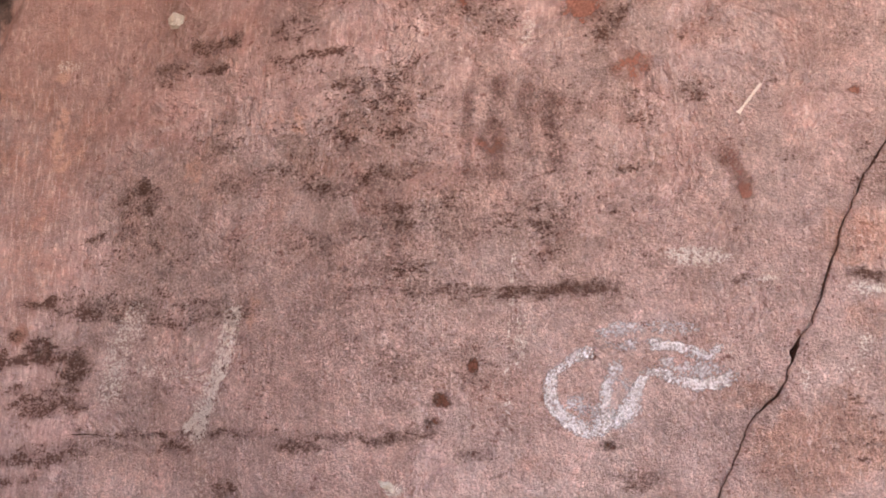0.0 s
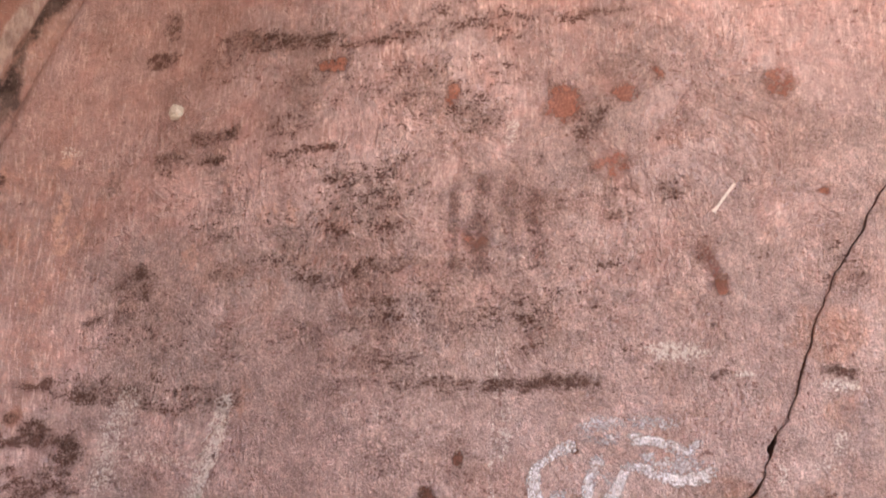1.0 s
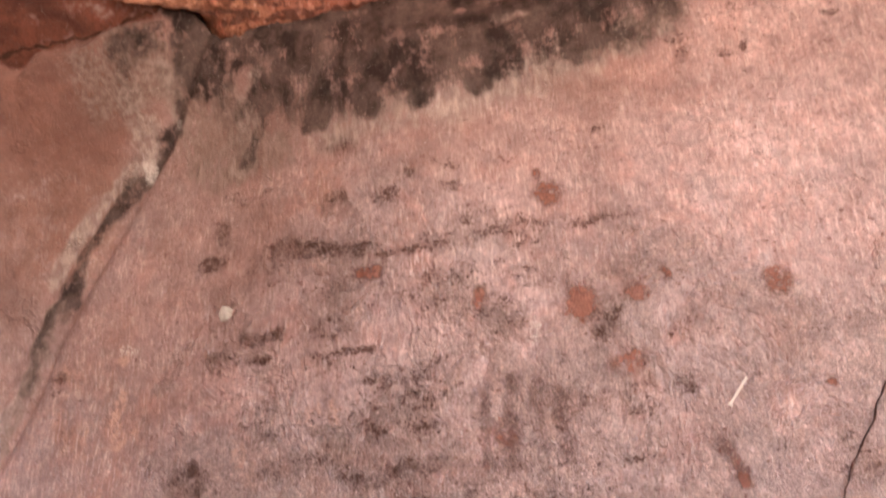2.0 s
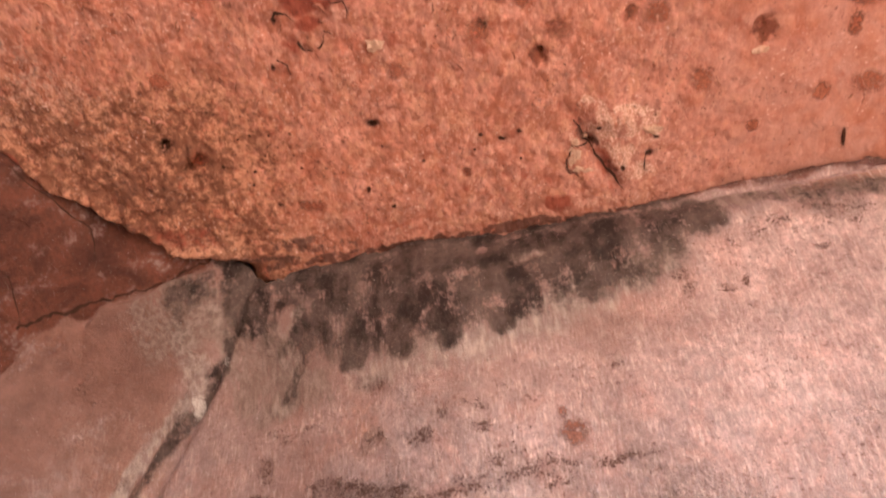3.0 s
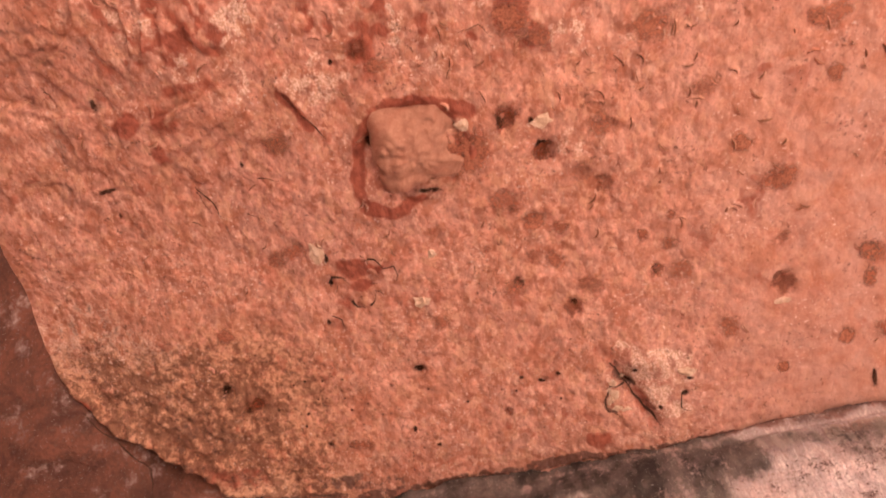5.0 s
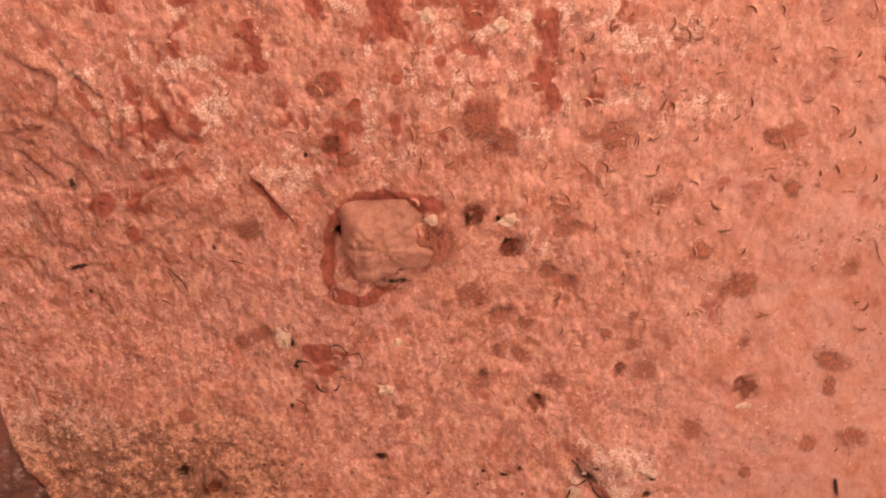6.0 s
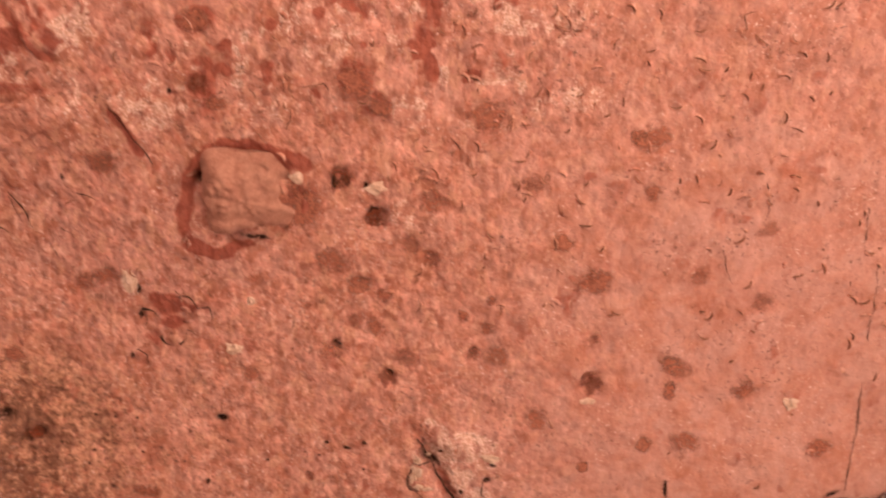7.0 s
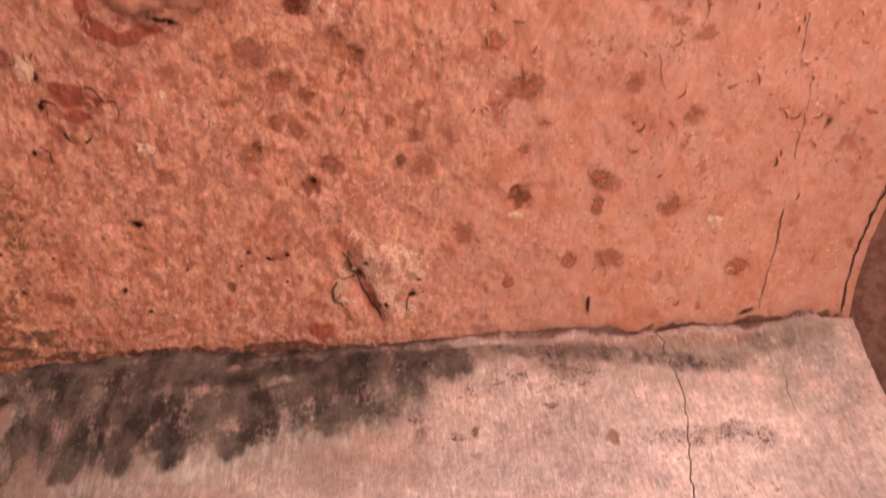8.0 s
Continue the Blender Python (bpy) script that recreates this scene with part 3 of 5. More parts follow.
def paint_face(f):
    dark, purple, white, grey = f["dark"], f["purple"], f["white"], f["grey"]
    pale_rim, orange, brown, wedge, dust = f["pale_rim"], f["orange"], f["brown"], f["wedge"], f["dust"]
    # brown flank and red recess, also darkened for the shade they lie in
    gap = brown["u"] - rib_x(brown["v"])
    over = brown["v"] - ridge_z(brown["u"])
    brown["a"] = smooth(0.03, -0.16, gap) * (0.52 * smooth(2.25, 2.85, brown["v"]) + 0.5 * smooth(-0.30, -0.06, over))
    wedge["a"] = smooth(0.0, -0.12, wedge["u"] - rib_x(wedge["v"])) * smooth(-0.012, 0.012, wedge["v"] - ridge_z(wedge["u"]))
    # tan rock at the left, deepened towards the ceiling as painted shade
    tan = f["tan"]
    tan["a"] = np.maximum(0.62 * smooth(2.1, 2.6, tan["v"]) * smooth(0.4, -0.6, tan["u"]), 0.85 * smooth(2.5, 3.0, tan["v"]) * smooth(1.0, 0.3, tan["u"]))
    # brighter light at upper right and lower left, put into the rock colour
    f["light_tint"]["a"] = smooth(2.35, 2.85, f["light_tint"]["v"]) * smooth(0.0, 1.1, f["light_tint"]["u"]) * (1 - 0.8 * smooth(3.02, 3.2, f["light_tint"]["v"]))
    f["light_tint"]["a"] = np.maximum(f["light_tint"]["a"], 0.6 * smooth(2.1, 1.75, f["light_tint"]["v"]) * smooth(0.2, -0.3, f["light_tint"]["u"]))
    peach, veil = f["peach"], f["veil"]
    stroke(peach, [(-0.865, 2.398), (-0.868, 2.348), (-0.85, 2.267)], 0.012, 0.9)
    for x, z, a, b in ((-0.875, 2.476, 0.035, 0.022), (-0.955, 2.296, 0.022, 0.03), (-0.99, 2.214, 0.014, 0.04), (-0.864, 2.161, 0.03, 0.014), (-0.742, 2.449, 0.03, 0.02),
                       (-1.039, 2.476, 0.018, 0.05), (-0.349, 2.246, 0.06, 0.04), (-0.517, 2.19, 0.05, 0.05), (-0.283, 2.229, 0.05, 0.05), (-0.364, 1.894, 0.04, 0.06), (-0.82, 2.3, 0.02, 0.05)):
        blob(peach, x, z, 0.6 * a, 0.6 * b, 0, 0.7)
    # thin grey film below the water stain
    stroke(veil, [(-0.72, 3.1), (-0.66, 2.97), (-0.60, 2.93)], 0.06, 0.9)
    stroke(veil, [(-0.98, 3.13), (-0.86, 3.17), (-0.72, 3.15)], 0.05, 0.9)
    stroke(veil, [(-0.62, 3.08), (-0.53, 2.96), (-0.46, 2.91)], 0.055, 0.85)
    stroke(veil, [(-0.40, 3.02), (-0.30, 2.97), (-0.15, 2.93)], 0.04, 0.6)
    stroke(veil, [(0.30, 3.02), (0.46, 3.05), (0.56, 3.09)], 0.04, 0.7)
    stroke(veil, [(0.7, 3.2), (1.1, 3.17), (1.45, 3.17), (1.7, 3.21)], 0.035, 0.75)
    blob(veil, 1.16, 3.10, 0.12, 0.06, 0, 0.45)
    blob(veil, 1.52, 3.04, 0.05, 0.10, 0, 0.4)
    f["sandy"]["a"] = smooth(2.95, 1.75, f["sandy"]["v"]) * smooth(-0.95, -0.6, f["sandy"]["u"])
    # dark crust in lines and patches on the back face
    stroke(dark, [(-0.176, 1.896), (-0.044, 1.893), (0.065, 1.887)], 0.0129, 0.75)
    stroke(dark, [(0.065, 1.889), (0.173, 1.889), (0.288, 1.888)], 0.0116, 1)
    stroke(dark, [(-0.435, 2.143), (-0.305, 2.136), (-0.218, 2.092), (-0.144, 2.1), (-0.044, 2.105)], 0.022, 0.62)
    blob(dark, -0.476, 2.392, 0.035, 0.018, 0, 0.8)
    blob(dark, -0.33, 2.428, 0.034, 0.012, 0, 0.8)
    stroke(dark, [(-0.515, 2.45), (-0.466, 2.449), (-0.418, 2.444)], 0.012, 0.9)
    blob(dark, -0.161, 2.28, 0.045, 0.022, 0, 0.9)
    blob(dark, -0.647, 2.175, 0.035, 0.02, 0, 0.9)
    blob(dark, -0.605, 2.138, 0.022, 0.03, 0, 0.8)
    blob(dark, -0.737, 2.099, 0.035, 0.02, 0, 0.9)
    blob(dark, -0.673, 2.129, 0.03, 0.02, 0, 0.6)
    stroke(dark, [(-0.416, 1.815), (-0.44, 1.75), (-0.465, 1.683)], 0.006, 0.8)
    blob(dark, 0.305, 2.355, 0.03, 0.05, 0, 0.75)
    blob(dark, 0.22, 2.196, 0.05, 0.06, 0, 0.6)
    blob(dark, 0.101, 2.007, 0.09, 0.05, 0, 0.55)
    blob(dark, -0.951, 1.864, 0.02, 0.03, 0, 1.35)
    blob(dark, 0.685, 1.888, 0.035, 0.012, 0, 1.0)
    stroke(dark, [(-0.355, 2.369), (-0.269, 2.356), (-0.194, 2.347)], 0.0084, 0.95)
    stroke(dark, [(-0.754, 1.7), (-0.469, 1.683), (-0.222, 1.665), (-0.023, 1.657)], 0.0069, 0.8)
    stroke(dark, [(-0.936, 1.66), (-0.845, 1.652), (-0.768, 1.652)], 0.0128, 0.95)
    stroke(dark, [(-0.828, 1.96), (-0.632, 1.936), (-0.382, 1.901)], 0.027, 0.7)
    stroke(dark, [(0.661, 1.889), (0.696, 1.891), (0.722, 1.886)], 0.0087, 0.95)
    stroke(dark, [(-0.11, 2.306), (-0.025, 2.306)], 0.0063, 0.7)
    stroke(dark, [(0.286, 2.093), (0.178, 2.085), (0.394, 2.09)], 0.004, 0.6)
    stroke(dark, [(0.081, 1.577), (0.118, 1.596)], 0.0037, 0.9)
    stroke(dark, [(-0.93, 1.621), (-0.838, 1.611)], 0.0098, 0.9)
    blob(dark, -0.584, 2.417, 0.0393, 0.0249, -16, 1)
    blob(dark, -0.254, 1.649, 0.0535, 0.0132, -4, 0.95)
    blob(dark, -0.85, 1.967, 0.0197, 0.0166, -5, 1.49)
    blob(dark, -0.839, 1.863, 0.0633, 0.0284, -5, 1.28)
    blob(dark, -0.918, 1.852, 0.0433, 0.0159, -4, 1.35)
    blob(dark, -0.773, 1.835, 0.0488, 0.0432, -5, 1.15)
    blob(dark, -0.864, 1.763, 0.0875, 0.0304, -4, 1.15)
    blob(dark, -0.796, 1.792, 0.0334, 0.0135, -4, 0.945)
    blob(dark, -0.922, 1.904, 0.024, 0.0115, -5, 1.22)
    blob(dark, -0.921, 1.801, 0.0358, 0.0117, -4, 0.945)
    blob(dark, -0.775, 1.746, 0.0556, 0.0136, -4, 0.945)
    blob(dark, -0.74, 1.933, 0.0699, 0.0134, -6, 0.945)
    blob(dark, -0.884, 1.964, 0.0559, 0.0119, -4, 0.81)
    blob(dark, -0.805, 1.67, 0.0958, 0.018, -3, 0.837)
    blob(dark, -0.649, 2.157, 0.0669, 0.0351, -12, 0.75)
    blob(dark, -0.11, 2.232, 0.1578, 0.0953, -5, 0.62)
    blob(dark, -0.242, 2.194, 0.1787, 0.0623, -10, 0.45)
    blob(dark, 0.068, 2.155, 0.2006, 0.1618, -4, 0.34)
    blob(dark, -0.229, 1.866, 0.2647, 0.0879, -3, 0.2)
    blob(dark, -0.004, 1.776, 0.1548, 0.0645, -1, 0.4)
    blob(dark, -0.514, 2.004, 0.1922, 0.096, -9, 0.42)
    blob(dark, 0.219, 2.166, 0.1191, 0.1598, -3, 0.34)
    blob(dark, 0.327, 1.917, 0.1469, 0.0566, -3, 0.25)
    blob(dark, -0.542, 1.784, 0.2275, 0.0953, -6, 0.2)
    blob(dark, -0.147, 1.987, 0.2037, 0.0619, -4, 0.42)
    blob(dark, -0.176, 2.285, 0.0673, 0.0255, -11, 0.7)
    blob(dark, -0.024, 2.02, 0.1408, 0.0696, -1, 0.64)
    blob(dark, -0.084, 1.93, 0.1098, 0.0387, -2, 0.62)
    blob(dark, 0.17, 2, 0.0581, 0.0767, -4, 0.62)
    blob(dark, -0.143, 1.827, 0.1488, 0.066, -2, 0.25)
    blob(dark, 0.363, 2.175, 0.0396, 0.0357, -2, 0.8)
    blob(dark, 0.434, 2.221, 0.0283, 0.0214, -7, 0.75)
    blob(dark, 0.423, 2.315, 0.0135, 0.0103, -7, 0.7)
    blob(dark, -0.465, 2.253, 0.0806, 0.0498, -14, 0.55)
    blob(dark, 0.101, 2.384, 0.0469, 0.045, -5, 0.75)
    blob(dark, 0.589, 2.219, 0.0099, 0.0069, 0, 0.9)
    blob(dark, 0.303, 2.018, 0.0138, 0.0077, -1, 1)
    blob(dark, 0.508, 1.892, 0.0196, 0.0067, -3, 0.9)
    blob(dark, -0.091, 1.659, 0.0582, 0.018, -2, 0.6)
    blob(dark, 0.053, 1.621, 0.0471, 0.0107, 0, 0.65)
    blob(dark, -0.399, 1.59, 0.0296, 0.0194, -3, 0.75)
    blob(dark, 0.322, 1.58, 0.0364, 0.0171, 0, 0.8)
    blob(dark, -0.636, 1.674, 0.0901, 0.0148, -3, 0.7)
    blob(dark, -0.519, 1.663, 0.0264, 0.0146, -4, 0.95)
    blob(dark, -0.093, 1.833, 0.0298, 0.0152, -3, 0.6)
    blob(dark, -0.197, 2.197, 0.0679, 0.0427, -11, 0.5)
    blob(dark, 0.509, 1.971, 0.0073, 0.0077, -4, 0.9)
    blob(dark, 0.6, 2.103, 0.0373, 0.0183, -3, 0.5)
    blob(dark, 0.711, 2.304, 0.0286, 0.0201, -3, 0.55)
    blob(dark, 0.667, 1.645, 0.0351, 0.0664, 0, 0.55)
    blob(dark, 0.727, 2.068, 0.0361, 0.0586, -3, 0.6)
    stroke(dark, [(-0.445, 2.65), (-0.335, 2.623), (-0.219, 2.58)], 0.0213, 0.9)
    stroke(dark, [(-0.174, 2.564), (-0.124, 2.565), (-0.076, 2.565)], 0.0126, 0.95)
    stroke(dark, [(-0.051, 2.56), (0.056, 2.579), (0.174, 2.584)], 0.0214, 0.85)
    stroke(dark, [(0.254, 2.569), (0.324, 2.584), (0.382, 2.59)], 0.0137, 0.85)
    stroke(dark, [(-0.448, 2.443), (-0.504, 2.431)], 0.0104, 0.8)
    blob(dark, 0.077, 2.473, 0.1264, 0.0507, -6, 0.5)
    blob(dark, -0.172, 2.484, 0.157, 0.0594, -8, 0.5)
    blob(dark, 0.36, 2.21, 0.0424, 0.0269, -2, 0.6)
    blob(dark, -0.267, 2.325, 0.1368, 0.0359, -11, 0.5)
    blob(dark, 0.138, 2.566, 0.139, 0.0368, -6, 0.5)
    blob(dark, 0.381, 2.454, 0.0753, 0.0478, -7, 0.4)
    blob(dark, -0.464, 2.6, 0.0951, 0.0588, -19, 0.45)
    blob(dark, -0.658, 2.083, 0.134, 0.0603, -9, 0.5)
    blob(dark, -0.052, 2, 0.1161, 0.0593, -1, 0.45)
    blob(dark, -0.021, 2.701, 0.034, 0.022, 0, 1)
    blob(dark, -0.285, 2.73, 0.0317, 0.0179, -17, 0.8)
    blob(dark, -0.171, 2.697, 0.0425, 0.0246, -15, 0.8)
    blob(dark, -0.095, 2.734, 0.0213, 0.0167, -19, 0.85)
    blob(dark, 0.092, 2.397, 0.0589, 0.0601, -5, 0.8)
    blob(dark, -0.029, 2.413, 0.0806, 0.0529, 0, 0.65)
    blob(dark, 0.314, 2.377, 0.0274, 0.025, -4, 0.75)
    blob(dark, -0.608, 2.745, 0.0299, 0.0393, -16, 0.9)
    blob(dark, -0.63, 2.663, 0.043, 0.0313, -15, 1)
    blob(dark, -0.569, 2.414, 0.0466, 0.034, -14, 0.85)
    blob(dark, -0.052, 2.499, 0.0352, 0.0195, 0, 0.75)
    blob(dark, -0.481, 2.813, 0.0485, 0.0144, -18, 0.5)
    blob(dark, -0.56, 2.818, 0.068, 0.0183, -19, 0.6)
    blob(dark, 0.344, 2.545, 0.0339, 0.0148, -5, 0.7)
    blob(dark, -0.296, 2.413, 0.0781, 0.0361, -12, 0.6)
    blob(dark, -1.085, 2.424, 0.0535, 0.0433, -10, 0.6)
    blob(dark, -1.057, 2.461, 0.0351, 0.0117, -10, 0.9)
    blob(dark, 0.044, 2.619, 0.0716, 0.0376, -1, 0.6)
    blob(dark, 0.55, 2.949, 0.0133, 0.0228, -16, 1)
    blob(dark, 0.543, 2.997, 0.041, 0.0239, -13, 0.6)
    blob(dark, 0.629, 2.933, 0.0213, 0.0155, -9, 0.75)
    blob(dark, 0.676, 2.949, 0.0135, 0.0307, -7, 0.7)
    blob(dark, 0.866, 2.931, 0.0141, 0.0139, -8, 1.1)
    blob(dark, 0.901, 3.018, 0.026, 0.0081, -11, 1)
    blob(dark, 0.85, 3.067, 0.0165, 0.0147, -8, 1)
    blob(dark, 0.812, 3.1, 0.0408, 0.0238, -12, 0.6)
    blob(dark, 0.67, 3.061, 0.0195, 0.0268, -10, 0.7)
    blob(dark, -0.295, 2.873, 0.0702, 0.0262, -20, 0.75)
    blob(dark, -0.024, 2.754, 0.0417, 0.0208, -4, 0.7)
    blob(dark, 0.343, 2.789, 0.0398, 0.0087, -11, 0.6)
    blob(dark, 0.792, 3.004, 0.013, 0.0156, -13, 0.7)
    stroke(dark, [(1.128, 2.913), (1.226, 2.916), (1.356, 2.919), (1.462, 2.907)], 0.0215, 0.72)
    blob(dark, 0.955, 3.1, 0.0934, 0.0455, -2, 0.6)
    blob(dark, 1.308, 3.117, 0.0867, 0.0252, 4, 0.65)
    blob(dark, 1.374, 2.925, 0.0657, 0.0317, 3, 0.6)
    blob(dark, 0.736, 3.077, 0.0299, 0.0369, -8, 0.65)
    # dark mauve band along the top of the face, below the ceiling
    stroke(purple, [(-0.15, 3.154), (0.184, 3.195), (0.58, 3.193), (1.036, 3.177)], 0.0392, 0.95)
    stroke(purple, [(0.665, 3.155), (0.95, 3.166), (1.222, 3.158), (1.493, 3.17), (1.736, 3.193)], 0.0286, 0.6)
    # white chalk drawing and salt bloom
    stroke(white, [(-0.632, 1.923), (-0.66, 1.859), (-0.678, 1.773)], 0.0303, 0.55)
    stroke(white, [(-0.406, 1.893), (-0.424, 1.812), (-0.476, 1.687)], 0.0215, 0.7)
    stroke(white, [(-0.61, 1.817), (-0.445, 1.787)], 0.0145, 0.5)
    stroke(white, [(-0.423, 1.792), (-0.47, 1.69)], 0.009, 0.9)
    stroke(white, [(-0.447, 1.652), (-0.458, 1.574)], 0.019, 0.4)
    stroke(white, [(0.138, 1.849), (0.132, 1.775)], 0.0095, 0.55)
    stroke(white, [(0.123, 1.954), (0.117, 1.813), (0.107, 1.665)], 0.0067, 0.5)
    stroke(white, [(-0.496, 1.697), (-0.472, 1.716)], 0.009, 1)
    blob(white, 0.431, 1.935, 0.0688, 0.0194, -3, 0.72)
    blob(white, 0.698, 1.869, 0.0397, 0.012, -2, 0.75)
    blob(white, 0.544, 1.889, 0.024, 0.0064, -1, 0.95)
    blob(white, 0.683, 1.781, 0.0177, 0.025, -1, 0.6)
    blob(white, 0.581, 1.731, 0.0128, 0.0258, 0, 0.6)
    blob(white, 0.655, 1.748, 0.0356, 0.0139, -1, 0.5)
    blob(white, 0.163, 2.357, 0.0144, 0.0419, -4, 0.55)
    blob(white, 0.017, 2.312, 0.0418, 0.0309, -4, 0.35)
    blob(white, -0.859, 2.493, 0.0378, 0.0181, -12, 0.5)
    blob(white, -0.089, 1.574, 0.0234, 0.0106, -2, 0.8)
    # grey water stain under the ceiling, with a pale rim
    stroke(pale_rim, [(-0.278, 2.911), (-0.025, 2.898), (0.206, 2.956), (0.38, 3.011), (0.52, 3.046)], 0.0438, 0.85)
    stroke(pale_rim, [(-0.82, 3.186), (-0.874, 3.097), (-0.869, 2.988)], 0.0201, 0.4)
    stroke(pale_rim, [(-0.55, 3.066), (-0.562, 2.92)], 0.0393, 0.7)
    stroke(pale_rim, [(-0.363, 3.093), (-0.329, 2.9)], 0.0453, 0.6)
    stroke(pale_rim, [(0.128, 3.159), (0.224, 3.159)], 0.0268, 0.8)
    stroke(pale_rim, [(0.357, 3.153), (0.345, 3.057)], 0.0221, 0.6)
    stroke(grey, [(-0.738, 3.292), (-0.358, 3.226), (0.019, 3.226), (0.346, 3.212), (0.638, 3.199)], 0.037, 0.95)
    stroke(grey, [(-0.688, 3.285), (-0.394, 3.213), (-0.149, 3.17), (0.083, 3.193), (0.34, 3.185)], 0.0543, 1)
    stroke(grey, [(-0.431, 3.167), (-0.155, 3.053), (0.068, 3.064), (0.31, 3.113)], 0.0541, 0.95)
    stroke(grey, [(0.295, 3.115), (0.469, 3.136), (0.636, 3.144)], 0.0468, 0.85)
    stroke(grey, [(-0.353, 3.105), (-0.349, 2.965)], 0.033, 1.1)
    stroke(grey, [(-0.233, 3.017), (-0.201, 2.941)], 0.0352, 1.1)
    stroke(grey, [(-0.093, 3.001), (-0.075, 2.938)], 0.034, 1.1)
    stroke(grey, [(0.095, 3.026), (0.066, 2.982)], 0.0452, 0.9)
    stroke(grey, [(-0.467, 3.164), (-0.497, 3.024), (-0.543, 2.926)], 0.02, 0.85)
    blob(grey, -0.655, 3.171, 0.05, 0.05, 20, 1.0)
    stroke(grey, [(-0.90, 3.17), (-0.82, 3.205), (-0.70, 3.24)], 0.03, 0.6)
    stroke(pale_rim, [(-0.861, 2.989), (-0.88, 3.06), (-0.9, 3.115)], 0.03, 0.8)
    stroke(pale_rim, [(-0.773, 3.086), (-0.79, 3.15)], 0.022, 0.7)
    stroke(pale_rim, [(-0.532, 3.147), (-0.535, 3.006), (-0.557, 2.941)], 0.018, 0.8)
    blob(white, -0.861, 2.989, 0.022, 0.035, 0, 0.8)
    blob(white, -0.773, 3.086, 0.015, 0.015, 0, 0.6)
    stroke(grey, [(0.307, 3.097), (0.299, 3.019)], 0.0439, 0.85)
    stroke(grey, [(-0.715, 3.255), (-0.724, 3.183)], 0.0433, 0.9)
    stroke(grey, [(-0.546, 3.132), (-0.224, 3.021), (0.065, 3.038), (0.35, 3.079), (0.503, 3.092)], 0.0842, 0.68)
    blob(grey, -0.333, 3.157, 0.0459, 0.0192, -12, -0.3)
    blob(grey, 0.143, 3.155, 0.0638, 0.0247, -15, -0.4)
    blob(grey, 0.035, 3.216, 0.0237, 0.0207, -16, -0.9)
    blob(grey, -0.108, 3.023, 0.0235, 0.0237, -19, -0.4)
    blob(grey, -0.566, 3.124, 0.0268, 0.0381, -14, -0.5)
    stroke(grey, [(-0.70, 3.20), (-0.745, 3.13), (-0.80, 3.06), (-0.88, 2.962), (-0.937, 2.873), (-0.998, 2.781), (-1.062, 2.638), (-1.117, 2.55)], 0.017, 0.72)
    stroke(grey, [(-1.11, 2.56), (-1.165, 2.44)], 0.014, 0.5)
    stroke(veil, [(-1.08, 2.62), (-1.17, 2.42), (-1.22, 2.30)], 0.02, 0.8)
    stroke(pale_rim, [(-0.85, 3.06), (-0.925, 2.955), (-0.98, 2.896), (-1.03, 2.82), (-1.09, 2.70)], 0.022, 0.95)
    stroke(pale_rim, [(-0.942, 2.847), (-1.015, 2.713)], 0.0173, 0.3)
    stroke(grey, [(0.795, 3.195), (1.032, 3.174), (1.217, 3.138)], 0.0317, 0.5)
    stroke(grey, [(1.259, 3.118), (1.478, 3.123)], 0.0283, 0.5)
    blob(grey, 1.551, 3.19, 0.0955, 0.0469, -6, 0.45)
    blob(grey, 0.945, 3.135, 0.0936, 0.053, -4, 0.45)
    # warm orange rock
    blob(orange, -0.911, 2.202, 0.1604, 0.3958, -7, 0.5)
    blob(orange, -0.813, 2.483, 0.2357, 0.1798, -15, 0.45)
    blob(orange, -0.232, 1.938, 0.0981, 0.0621, -8, 0.4)
    blob(orange, 0.684, 1.953, 0.0637, 0.0453, -1, 2.0)
    blob(orange, 0.602, 1.63, 0.1027, 0.0667, -1, 2.0)
    blob(orange, 0.495, 1.709, 0.0252, 0.0213, -3, 1.2)
    blob(orange, 0.687, 1.825, 0.0354, 0.0522, -1, 0.8)
    blob(orange, 0.641, 1.688, 0.0531, 0.0342, 0, 1)
    blob(orange, -0.082, 1.758, 0.194, 0.108, 0, 0.2)
    blob(orange, 0.224, 1.681, 0.0373, 0.0356, -1, 0.6)
    blob(orange, 0.183, 1.602, 0.0557, 0.0433, 0, 0.5)
    blob(orange, 0.225, 1.726, 0.0234, 0.0224, -1, 0.7)
    blob(orange, -0.341, 1.822, 0.0704, 0.0598, -7, 0.4)
    blob(orange, -0.554, 1.629, 0.1532, 0.0415, -3, 0.5)
    blob(orange, -0.907, 1.902, 0.0424, 0.0227, -4, 0.8)
    blob(orange, 0.688, 1.722, 0.0513, 0.0513, -1, 0.6)
    blob(orange, -0.129, 2.213, 0.0974, 0.0744, -9, 0.55)
    blob(orange, -0.263, 2.155, 0.0829, 0.0322, -12, 0.5)
    blob(orange, -0.364, 1.894, 0.049, 0.0611, -8, 0.5)
    blob(orange, -0.338, 2.047, 0.0356, 0.0665, -8, 0.45)
    blob(orange, -0.731, 2.553, 0.0965, 0.1216, -12, 0.5)
    blob(orange, -0.1, 2.621, 0.0508, 0.0246, -15, 0.4)
    blob(orange, -1.075, 2.912, 0.1864, 0.2381, 3, 1)
    blob(orange, -0.451, 2.811, 0.2371, 0.1095, -22, 0.5)
    blob(orange, -0.943, 2.361, 0.2262, 0.2211, -9, 0.6)
    blob(orange, -0.466, 2.154, 0.1057, 0.047, -8, 0.5)
